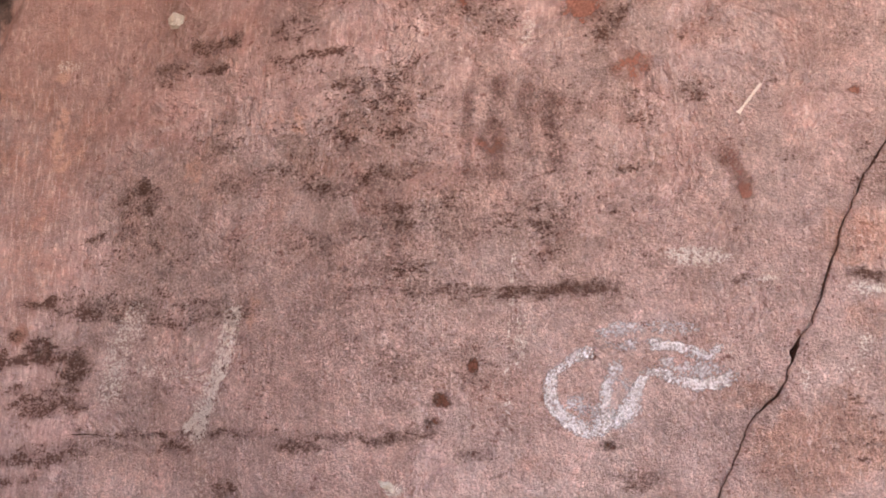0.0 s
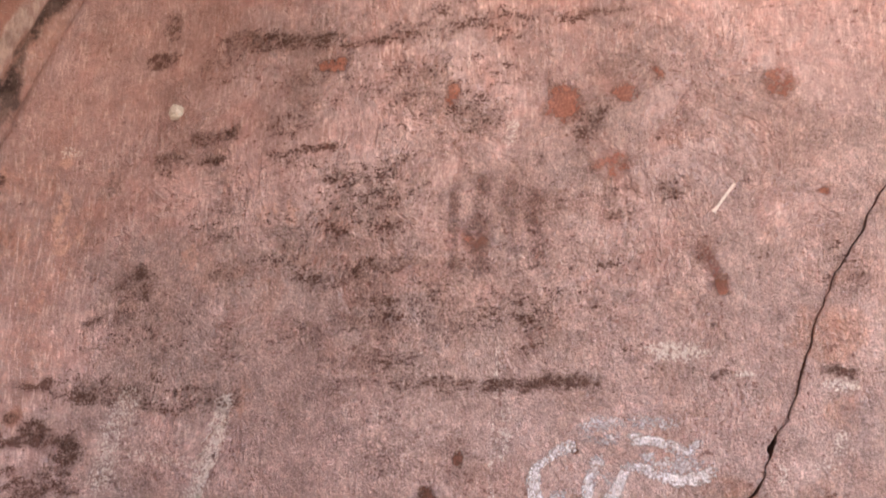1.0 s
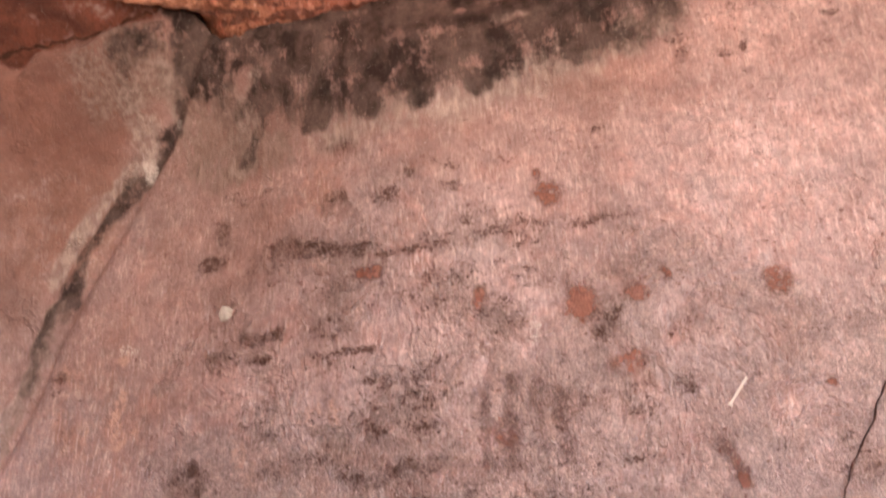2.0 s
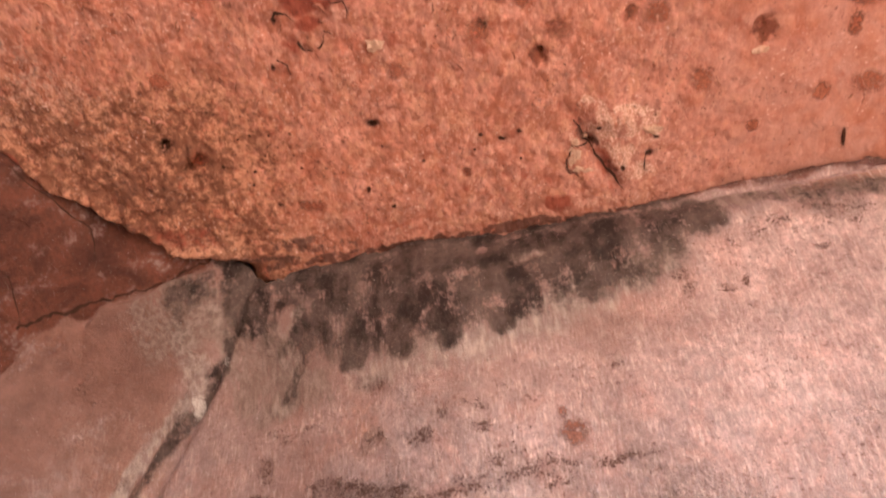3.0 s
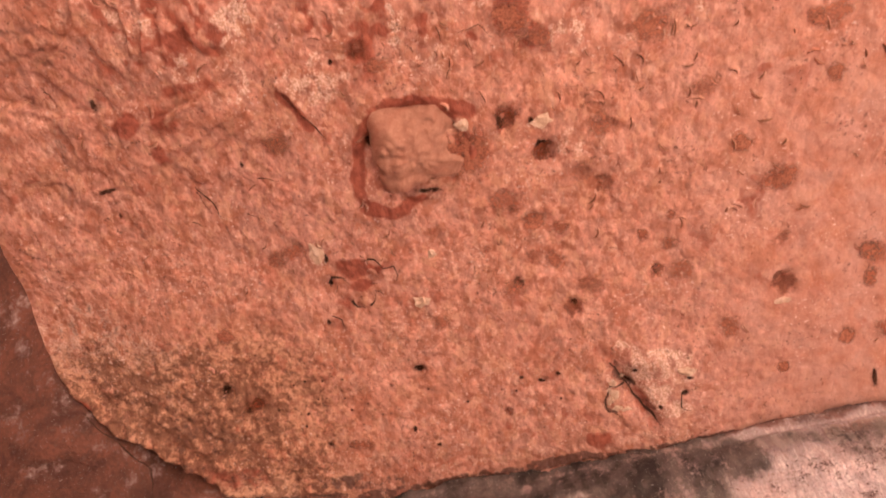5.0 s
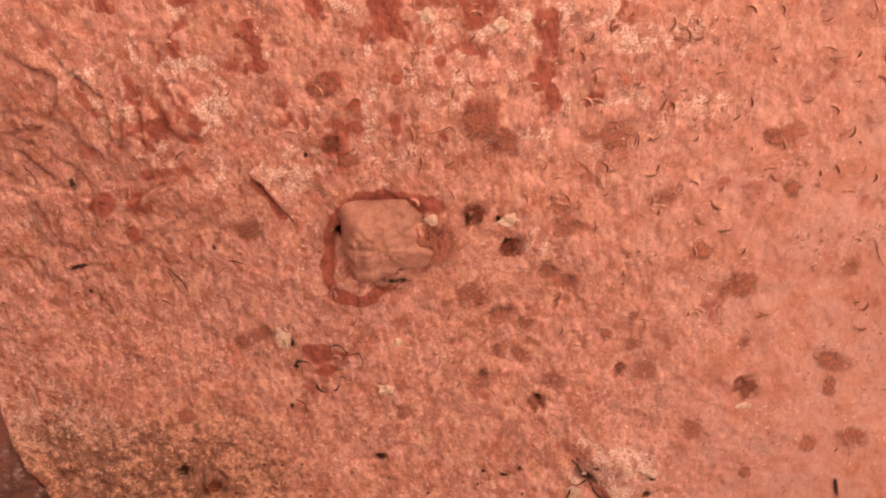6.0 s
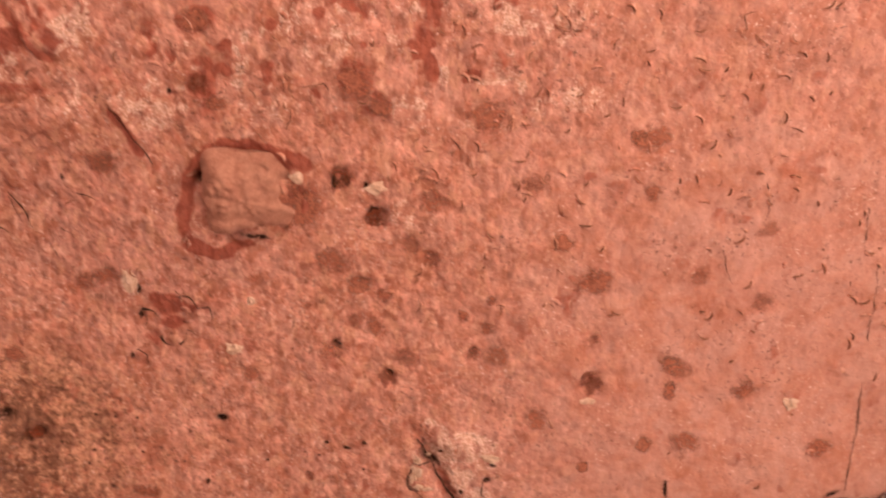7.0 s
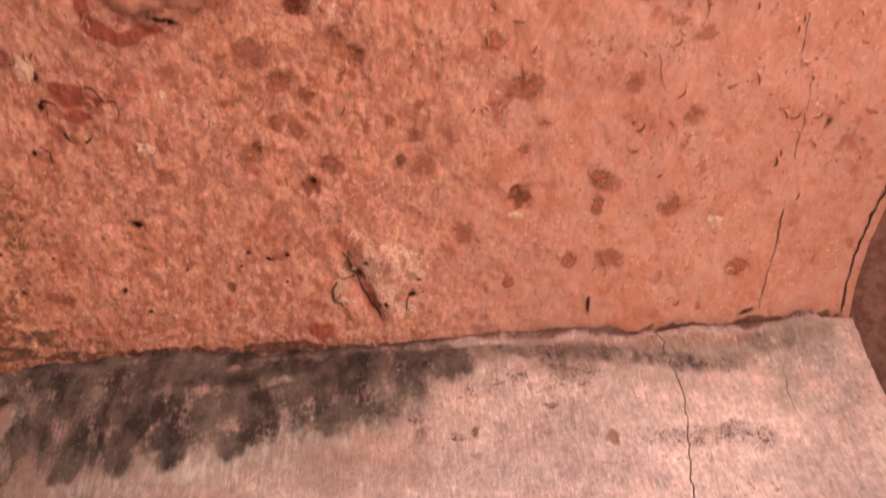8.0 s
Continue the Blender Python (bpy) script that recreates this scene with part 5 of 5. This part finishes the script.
# red spots on the ceiling
spots('red_spot', 'c', [
    (0.341, -0.054, 0.0222, 0.0261, -6),
    (0.149, 0.029, 0.0329, 0.0298, -1),
    (0.217, 0.051, 0.0212, 0.0235, -3),
    (0.083, -0.039, 0.0414, 0.0332, -3),
    (0.503, 0.137, 0.0213, 0.0216, -6),
    (0.528, 0.219, 0.0353, 0.0313, -7),
    (0.466, 0.213, 0.022, 0.0232, 0),
    (0.08, 0.219, 0.034, 0.0255, -2),
    (0.341, -0.22, 0.0385, 0.0324, -2),
    (0.281, -0.096, 0.0264, 0.0293, -4),
    (0.773, -0.02, 0.0438, 0.0364, -5),
    (0.455, -0.435, 0.047, 0.0389, -1),
    (0.867, -0.405, 0.0482, 0.0274, -18),
    (0.827, -0.405, 0.0185, 0.0192, -5),
    (1.039, -0.052, 0.0228, 0.0258, -5),
    (1.217, 0.013, 0.0298, 0.0259, -3),
    (1.026, 0.218, 0.0455, 0.0273, 14),
    (1.013, 0.289, 0.0155, 0.0296, -4),
])
spots('red_spot', 'c', [
    (1.214, 0.276, 0.0332, 0.0286, -39),
    (1.452, 0.439, 0.0377, 0.0235, -23),
    (0.653, 0.395, 0.0252, 0.0354, -4),
    (1.072, 0.442, 0.0426, 0.0267, -4),
    (0.962, 0.455, 0.0226, 0.0237, -2),
    (0.88, -0.273, 0.0224, 0.0243, -3),
    (0.579, -0.274, 0.0339, 0.027, -3),
    (0.79, 0.15, 0.0166, 0.0181, -5),
    (0.141, 0.135, 0.0214, 0.0231, -2),
    (0.195, 0.151, 0.0247, 0.0261, -3),
    (0.432, 0.107, 0.0168, 0.0186, -5),
    (0.283, 0.235, 0.0343, 0.029, -5),
    (-0.144, 0.296, 0.0229, 0.0255, 0),
    (-0.507, 0.022, 0.0365, 0.025, -4),
    (-0.564, 0.04, 0.0295, 0.0258, -2),
    (-0.48, -0.286, 0.0439, 0.0264, -7),
    (-0.218, -0.628, 0.0371, 0.0271, -3),
    (-0.185, -0.441, 0.0287, 0.0182, -2),
])
spots('red_spot', 'c', [
    (0.144, -0.507, 0.0473, 0.0423, -2),
    (0.204, -0.452, 0.0266, 0.0292, 0),
    (1.191, -0.19, 0.0308, 0.0202, -18),
    (0.672, -0.123, 0.0289, 0.0231, -3),
    (0.504, 0.053, 0.0135, 0.0152, -3),
    (-0.001, -0.194, 0.0581, 0.0559, -5),
    (0.795, 0.543, 0.0162, 0.0138, -3),
    (0.013, 0.093, 0.0121, 0.0134, -1),
    (1.005, 0.212, 0.0246, 0.0252, 6),
    (1.013, 0.285, 0.0143, 0.0265, 7),
    (-0.766, 0.247, 0.0309, 0.02, 13),
    (-0.439, 0.652, 0.0375, 0.0188, 11),
    (0.015, 0.606, 0.015, 0.0167, 3),
    (0.798, 0.538, 0.0157, 0.0157, 7),
    (-0.476, -0.282, 0.0365, 0.0206, 4),
])
# dark red spots, most of them lying in pits
spots('dark_spot', 'c', [
    (0.189, -0.163, 0.0289, 0.034, -3),
    (0.23, 0.3, 0.0266, 0.0345, 2),
    (0.795, 0.278, 0.0362, 0.0407, -2),
    (0.103, -0.263, 0.0309, 0.0385, -2),
    (-0.226, -0.486, 0.0266, 0.0294, -3),
    (0.465, 0.209, 0.0126, 0.0197, 0),
    (0.087, 0.209, 0.0155, 0.0222, 7),
    (-0.726, 0.477, 0.0215, 0.0238, 31),
    (-0.732, 0.474, 0.0248, 0.0224, 20),
])
# flat near-black patches, painted shade for small holes in the ceiling
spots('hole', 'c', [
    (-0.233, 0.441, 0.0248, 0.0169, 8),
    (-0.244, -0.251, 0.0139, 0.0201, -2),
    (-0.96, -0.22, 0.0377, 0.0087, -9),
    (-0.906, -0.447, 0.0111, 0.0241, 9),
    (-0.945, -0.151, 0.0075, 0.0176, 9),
    # painted shade along the undercut of the embedded stone
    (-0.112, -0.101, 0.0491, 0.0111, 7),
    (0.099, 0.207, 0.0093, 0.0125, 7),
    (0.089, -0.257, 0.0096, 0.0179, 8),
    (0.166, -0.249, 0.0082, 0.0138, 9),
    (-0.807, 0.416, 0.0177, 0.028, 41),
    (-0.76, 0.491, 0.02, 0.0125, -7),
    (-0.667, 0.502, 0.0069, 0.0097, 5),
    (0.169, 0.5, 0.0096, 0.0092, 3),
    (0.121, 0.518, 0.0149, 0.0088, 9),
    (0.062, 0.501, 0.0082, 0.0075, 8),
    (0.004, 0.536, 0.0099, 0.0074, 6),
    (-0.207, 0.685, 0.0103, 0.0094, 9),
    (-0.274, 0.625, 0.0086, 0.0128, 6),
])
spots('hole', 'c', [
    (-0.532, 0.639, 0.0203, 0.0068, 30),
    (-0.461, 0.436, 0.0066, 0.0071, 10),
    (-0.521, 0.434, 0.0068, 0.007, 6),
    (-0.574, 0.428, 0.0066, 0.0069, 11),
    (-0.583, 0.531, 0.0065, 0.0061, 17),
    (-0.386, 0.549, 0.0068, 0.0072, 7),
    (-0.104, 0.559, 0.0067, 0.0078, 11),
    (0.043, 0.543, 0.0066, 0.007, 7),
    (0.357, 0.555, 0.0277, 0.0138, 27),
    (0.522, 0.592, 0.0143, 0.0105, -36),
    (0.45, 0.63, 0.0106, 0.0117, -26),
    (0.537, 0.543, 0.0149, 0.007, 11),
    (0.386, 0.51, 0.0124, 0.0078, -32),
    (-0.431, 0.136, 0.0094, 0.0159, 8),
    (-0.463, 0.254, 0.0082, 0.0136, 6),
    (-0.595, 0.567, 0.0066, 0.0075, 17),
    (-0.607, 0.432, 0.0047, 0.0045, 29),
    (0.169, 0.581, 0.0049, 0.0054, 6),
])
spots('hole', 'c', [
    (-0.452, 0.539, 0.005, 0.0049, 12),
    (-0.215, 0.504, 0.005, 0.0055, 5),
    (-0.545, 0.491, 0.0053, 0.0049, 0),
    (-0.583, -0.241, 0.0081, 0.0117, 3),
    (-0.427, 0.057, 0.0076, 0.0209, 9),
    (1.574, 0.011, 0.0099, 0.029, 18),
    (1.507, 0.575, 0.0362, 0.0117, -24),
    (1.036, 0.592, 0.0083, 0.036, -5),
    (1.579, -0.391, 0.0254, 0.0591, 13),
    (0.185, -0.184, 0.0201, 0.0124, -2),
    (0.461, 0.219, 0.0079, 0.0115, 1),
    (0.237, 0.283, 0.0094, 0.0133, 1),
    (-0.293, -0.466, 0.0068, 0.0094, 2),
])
# pale chips of stone
chips('c', [
    (0.19, -0.246, 0.0254, 0.0167, -3),
    (-0.453, 0.036, 0.0174, 0.0336, -1),
    (-0.191, 0.227, 0.0217, 0.0174, -3),
    (1.355, 0.311, 0.0172, 0.02, -3),
    (-0.137, 0.087, 0.0121, 0.0127, -3),
    (0.789, 0.333, 0.0225, 0.0105, 0),
    (0.322, 0.553, 0.0114, 0.0134, 7),
    (0.312, 0.575, 0.0079, 0.014, 1),
    (0.311, 0.603, 0.0099, 0.0162, 8),
    (0.329, 0.628, 0.015, 0.0089, 27),
    (0.356, 0.633, 0.0142, 0.0068, 0),
    (0.35, 0.553, 0.0104, 0.011, 15),
    (0.326, 0.587, 0.0114, 0.0213, 7),
    (0.528, 0.524, 0.026, 0.0137, 10),
    (0.208, -0.724, 0.0156, 0.019, 2),
    (0.266, -0.731, 0.0117, 0.0112, 2),
    (0.04, -0.761, 0.0166, 0.0183, 3),
    (0.342, -0.775, 0.0141, 0.0109, 2),
])
chips('c', [
    (0.322, -0.771, 0.009, 0.0085, 2),
    (0, -0.264, 0.0125, 0.0158, 18),
    (-0.007, -0.264, 0.0166, 0.0113, 0),
])
chips('w', [
    (-0.567, 2.523, 0.0219, 0.0178, -18),
    (-0.089, 1.577, 0.0177, 0.0079, -16),
])
SCRATCH = [(0.516, 2.174), (0.556, 2.222)]

# ---- the stone that stands out of the ceiling ----
def boss_reach(t):
    """The stone's outline: upright on one side, sloping on the other, with a low tail."""
    a = [-127, -95, -60, -23, 5, 20, 42, 65, 95, 128, 155, 190, 215, 233]
    r = [1.42, 1.02, 1.22, 0.98, 0.96, 1.42, 1.26, 0.9, 0.93, 1.3, 0.98, 0.95, 1.13, 1.42]
    wide = [x - 360 for x in a[:-1]] + a[:-1] + [x + 360 for x in a[:-1]]
    return float(np.interp(math.degrees(t), wide, r[:-1] * 3))


bm = bmesh.new()
rings, count = 24, 96
rim = np.linspace(0, math.tau, 24)
level = float(np.mean(ceil_z(BOSS[0] + 1.3 * BOSS[2] * np.cos(rim), BOSS[1] + 1.3 * BOSS[3] * np.sin(rim))))
layers = []
for i in range(rings + 1):
    r = i / rings
    ring = []
    for j in range(count if i else 1):
        t = j * math.tau / count
        out = sum(boss_reach(t + d) for d in (-0.06, 0, 0.06)) / 3
        out *= 1 + 0.05 * noise.noise(Vector((math.cos(t) * 4, math.sin(t) * 4, 5)))
        px, py = BOSS[0] + 1.18 * BOSS[2] * out * r * math.cos(t), BOSS[1] + 1.08 * BOSS[3] * out * r * math.sin(t)
        lowside = 0.5 + 0.5 * math.cos(t - 0.2)
        rise = (0.058 - 0.034 * lowside * r) * (1 - r ** (10 - 7 * lowside)) - 0.02 * smooth(0.35, 0.9, r) * max(0.0, -math.cos(t - 0.5))
        rise += 0.012 * r * math.cos(t - 3.3) * (1 - r ** 6)
        grooves = 0.006 * noise.noise(Vector((px * 60, py * 11, 2))) * max(0.0, -math.cos(t)) * smooth(0.3, 0.7, r)
        lumps = 0.016 * noise.noise(Vector((px * 9, py * 9, 1))) + 0.010 * noise.noise(Vector((px * 26, py * 26, 2))) + 0.005 * noise.noise(Vector((px * 70, py * 70, 3)))
        rise += (grooves + lumps) * min(1, 4 * (1 - r))
        undercut = 0.016 * smooth(0.7, 0.97, r) * max(0.0, math.sin(t - 0.25))
        ring.append(bm.verts.new((px, py - undercut, level + 0.009 - rise * 1.15)))
    layers.append(ring)
for i in range(rings):
    for j in range(count):
        k = (j + 1) % count
        if i == 0:
            bm.faces.new((layers[0][0], layers[1][k], layers[1][j]))
        else:
            bm.faces.new((layers[i][j], layers[i][k], layers[i + 1][k], layers[i + 1][j]))
tagged(part("embedded_stone", bm, MATERIALS["boss"]), "angular pinkish stone standing out of the ceiling in a worn hollow", "stone")

# ---- a white chalk scratch on the back face ----
(ax, az), (bx, bz) = SCRATCH
bm = bmesh.new()
left, right = [], []
for i in range(15):
    s = i / 14
    w = 0.0024 + 0.0013 * noise.noise(Vector((s * 9, 2, 0))) + 0.003 * max(0, 0.12 - s) * 8
    u, v = ax + (bx - ax) * s, az + (bz - az) * s
    for side, chain in ((-w, left), (w, right)):
        p, q = u + side * 0.8, v - side * 0.6
        chain.append(bm.verts.new((p, float(wall_y(p, q)) - 0.003, q)))
for i in range(14):
    bm.faces.new((left[i], left[i + 1], right[i + 1], right[i]))
part("chalk_scratch", bm, MATERIALS["chalk"], wall_left, "white chalk scratch")


# ---- fine side cracks, drawn as dark ribbons ----
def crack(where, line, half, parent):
    """A flat dark ribbon along a wandering line, painted shade for a thin split."""
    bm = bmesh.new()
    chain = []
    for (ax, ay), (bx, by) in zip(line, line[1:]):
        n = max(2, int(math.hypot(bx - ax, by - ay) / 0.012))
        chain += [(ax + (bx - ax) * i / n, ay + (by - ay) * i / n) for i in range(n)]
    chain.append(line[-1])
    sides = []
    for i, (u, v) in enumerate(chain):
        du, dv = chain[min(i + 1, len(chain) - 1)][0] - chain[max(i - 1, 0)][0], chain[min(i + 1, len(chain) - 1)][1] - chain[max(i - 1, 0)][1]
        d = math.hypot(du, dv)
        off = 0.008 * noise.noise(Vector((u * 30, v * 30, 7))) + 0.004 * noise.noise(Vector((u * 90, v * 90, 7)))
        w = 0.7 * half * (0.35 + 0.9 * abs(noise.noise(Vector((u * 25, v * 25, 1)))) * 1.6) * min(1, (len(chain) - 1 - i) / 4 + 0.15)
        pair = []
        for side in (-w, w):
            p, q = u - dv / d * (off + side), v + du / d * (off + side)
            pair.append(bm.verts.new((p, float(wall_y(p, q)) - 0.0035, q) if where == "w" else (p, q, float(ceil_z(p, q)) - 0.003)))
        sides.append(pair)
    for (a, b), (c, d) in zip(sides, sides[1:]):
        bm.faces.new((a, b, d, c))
    part("crack", bm, MATERIALS["shade_dirt"], parent, "flat dark ribbon for the shade in a thin crack")


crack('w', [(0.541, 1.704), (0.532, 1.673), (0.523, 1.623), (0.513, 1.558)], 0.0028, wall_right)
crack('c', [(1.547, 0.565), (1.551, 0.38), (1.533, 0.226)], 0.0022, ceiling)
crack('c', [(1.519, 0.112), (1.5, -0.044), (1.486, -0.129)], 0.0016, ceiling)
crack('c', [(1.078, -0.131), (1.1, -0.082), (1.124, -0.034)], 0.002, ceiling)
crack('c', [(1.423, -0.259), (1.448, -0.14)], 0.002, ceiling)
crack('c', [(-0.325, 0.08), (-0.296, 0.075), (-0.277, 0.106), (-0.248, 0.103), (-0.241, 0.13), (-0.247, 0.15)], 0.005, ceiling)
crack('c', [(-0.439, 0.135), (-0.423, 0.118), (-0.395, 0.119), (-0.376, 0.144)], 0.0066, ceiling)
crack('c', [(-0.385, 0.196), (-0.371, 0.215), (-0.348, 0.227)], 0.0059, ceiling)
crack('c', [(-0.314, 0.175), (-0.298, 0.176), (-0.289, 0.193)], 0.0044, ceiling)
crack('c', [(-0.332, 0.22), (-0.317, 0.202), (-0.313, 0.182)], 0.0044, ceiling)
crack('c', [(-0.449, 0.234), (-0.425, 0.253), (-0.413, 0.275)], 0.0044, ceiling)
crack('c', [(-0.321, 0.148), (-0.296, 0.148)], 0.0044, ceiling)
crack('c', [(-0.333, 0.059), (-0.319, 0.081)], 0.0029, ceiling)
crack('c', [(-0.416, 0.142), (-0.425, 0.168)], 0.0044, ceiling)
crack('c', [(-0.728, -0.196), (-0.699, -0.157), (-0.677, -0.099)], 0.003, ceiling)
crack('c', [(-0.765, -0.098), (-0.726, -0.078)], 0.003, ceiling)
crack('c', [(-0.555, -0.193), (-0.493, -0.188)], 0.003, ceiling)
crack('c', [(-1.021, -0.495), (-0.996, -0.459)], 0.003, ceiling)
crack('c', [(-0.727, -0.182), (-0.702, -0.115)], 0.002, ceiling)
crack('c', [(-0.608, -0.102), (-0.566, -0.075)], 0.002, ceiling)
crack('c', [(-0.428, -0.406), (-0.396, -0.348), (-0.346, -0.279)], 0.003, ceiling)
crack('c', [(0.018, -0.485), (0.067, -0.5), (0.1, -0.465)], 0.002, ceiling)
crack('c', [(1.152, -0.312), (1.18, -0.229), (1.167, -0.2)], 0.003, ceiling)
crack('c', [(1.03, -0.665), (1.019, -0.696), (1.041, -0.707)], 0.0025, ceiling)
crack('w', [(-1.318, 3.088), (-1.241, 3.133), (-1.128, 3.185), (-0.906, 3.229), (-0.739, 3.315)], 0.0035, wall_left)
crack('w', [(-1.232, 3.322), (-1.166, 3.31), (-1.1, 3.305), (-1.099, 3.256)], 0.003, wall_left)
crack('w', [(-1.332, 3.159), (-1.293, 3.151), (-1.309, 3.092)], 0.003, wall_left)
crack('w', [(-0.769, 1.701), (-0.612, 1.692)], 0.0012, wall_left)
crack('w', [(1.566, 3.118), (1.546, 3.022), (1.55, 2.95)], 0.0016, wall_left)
# painted shade down the crease and round its loose rim
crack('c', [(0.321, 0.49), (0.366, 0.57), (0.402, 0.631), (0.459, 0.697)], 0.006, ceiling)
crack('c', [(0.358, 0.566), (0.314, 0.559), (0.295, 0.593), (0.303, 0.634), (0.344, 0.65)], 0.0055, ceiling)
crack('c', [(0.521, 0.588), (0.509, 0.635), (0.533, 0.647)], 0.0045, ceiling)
# painted shade for the gap between ceiling and side rock
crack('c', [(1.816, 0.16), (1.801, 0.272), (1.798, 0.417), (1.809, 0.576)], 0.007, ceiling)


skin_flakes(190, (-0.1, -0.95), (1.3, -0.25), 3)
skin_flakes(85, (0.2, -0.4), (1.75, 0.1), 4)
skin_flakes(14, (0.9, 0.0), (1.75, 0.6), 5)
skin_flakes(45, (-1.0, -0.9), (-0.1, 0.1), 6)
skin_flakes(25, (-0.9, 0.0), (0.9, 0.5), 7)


# ---- drawings on the back face ----
drawing = tagged(new('chalk_drawing'), 'looping white chalk drawing on the pink rock face', 'rock drawing')
marks = tagged(new('brush_marks'), 'faded purple upright brush marks on the pink rock face', 'rock painting')
CHALK, FAINT, PURPLE = MATERIALS["brush_chalk"], MATERIALS["brush_faint"], MATERIALS["brush_purple"]
RUBBED = "fainter rubbed chalk"
brush("stroke", [(0.259, 1.787), (0.228, 1.781), (0.203, 1.767), (0.178, 1.739), (0.183, 1.703), (0.21, 1.673), (0.254, 1.66), (0.291, 1.672), (0.314, 1.696), (0.325, 1.725), (0.344, 1.757)], 0.0088, CHALK, drawing)
brush("stroke", [(0.344, 1.757), (0.379, 1.738), (0.428, 1.725), (0.464, 1.733), (0.488, 1.743)], 0.0085, CHALK, drawing)
brush("stroke", [(0.339, 1.797), (0.381, 1.788), (0.419, 1.779), (0.442, 1.765), (0.462, 1.792)], 0.0068, CHALK, drawing)
brush("stroke", [(0.298, 1.774), (0.282, 1.737), (0.266, 1.701), (0.273, 1.673)], 0.009, CHALK, drawing)
brush("stroke", [(0.24, 1.668), (0.275, 1.672), (0.3, 1.68)], 0.014, CHALK, drawing)
brush("stroke", [(0.225, 1.78), (0.258, 1.788)], 0.009, CHALK, drawing)
brush("stroke", [(0.243, 1.712), (0.255, 1.683), (0.28, 1.668)], 0.018, FAINT, drawing, RUBBED)
brush("stroke", [(0.255, 1.812), (0.30, 1.822), (0.359, 1.820), (0.433, 1.815)], 0.010, FAINT, drawing, RUBBED)
brush("stroke", [(0.255, 1.80), (0.293, 1.79), (0.339, 1.80)], 0.008, FAINT, drawing, RUBBED)
brush("stroke", [(0.205, 1.72), (0.232, 1.70), (0.25, 1.675)], 0.014, FAINT, drawing, RUBBED)
brush("stroke", [(0.35, 1.762), (0.40, 1.752), (0.47, 1.752)], 0.016, FAINT, drawing, RUBBED)
brush("stroke", [(0.29, 1.72), (0.315, 1.745)], 0.014, FAINT, drawing, RUBBED)
brush("stroke", [(0.049, 2.268), (0.043, 2.178), (0.044, 2.08)], 0.0115, PURPLE, marks)
brush("stroke", [(0.103, 2.278), (0.097, 2.205), (0.096, 2.135), (0.09, 2.074)], 0.0165, PURPLE, marks)
brush("stroke", [(0.157, 2.263), (0.153, 2.18), (0.16, 2.105)], 0.0125, PURPLE, marks)
brush("stroke", [(0.2, 2.247), (0.192, 2.178), (0.198, 2.13), (0.203, 2.088)], 0.019, PURPLE, marks)
brush("stroke", [(0.478, 2.122), (0.507, 2.092), (0.521, 2.059), (0.521, 2.029)], 0.014, MATERIALS["brush_red"], marks)
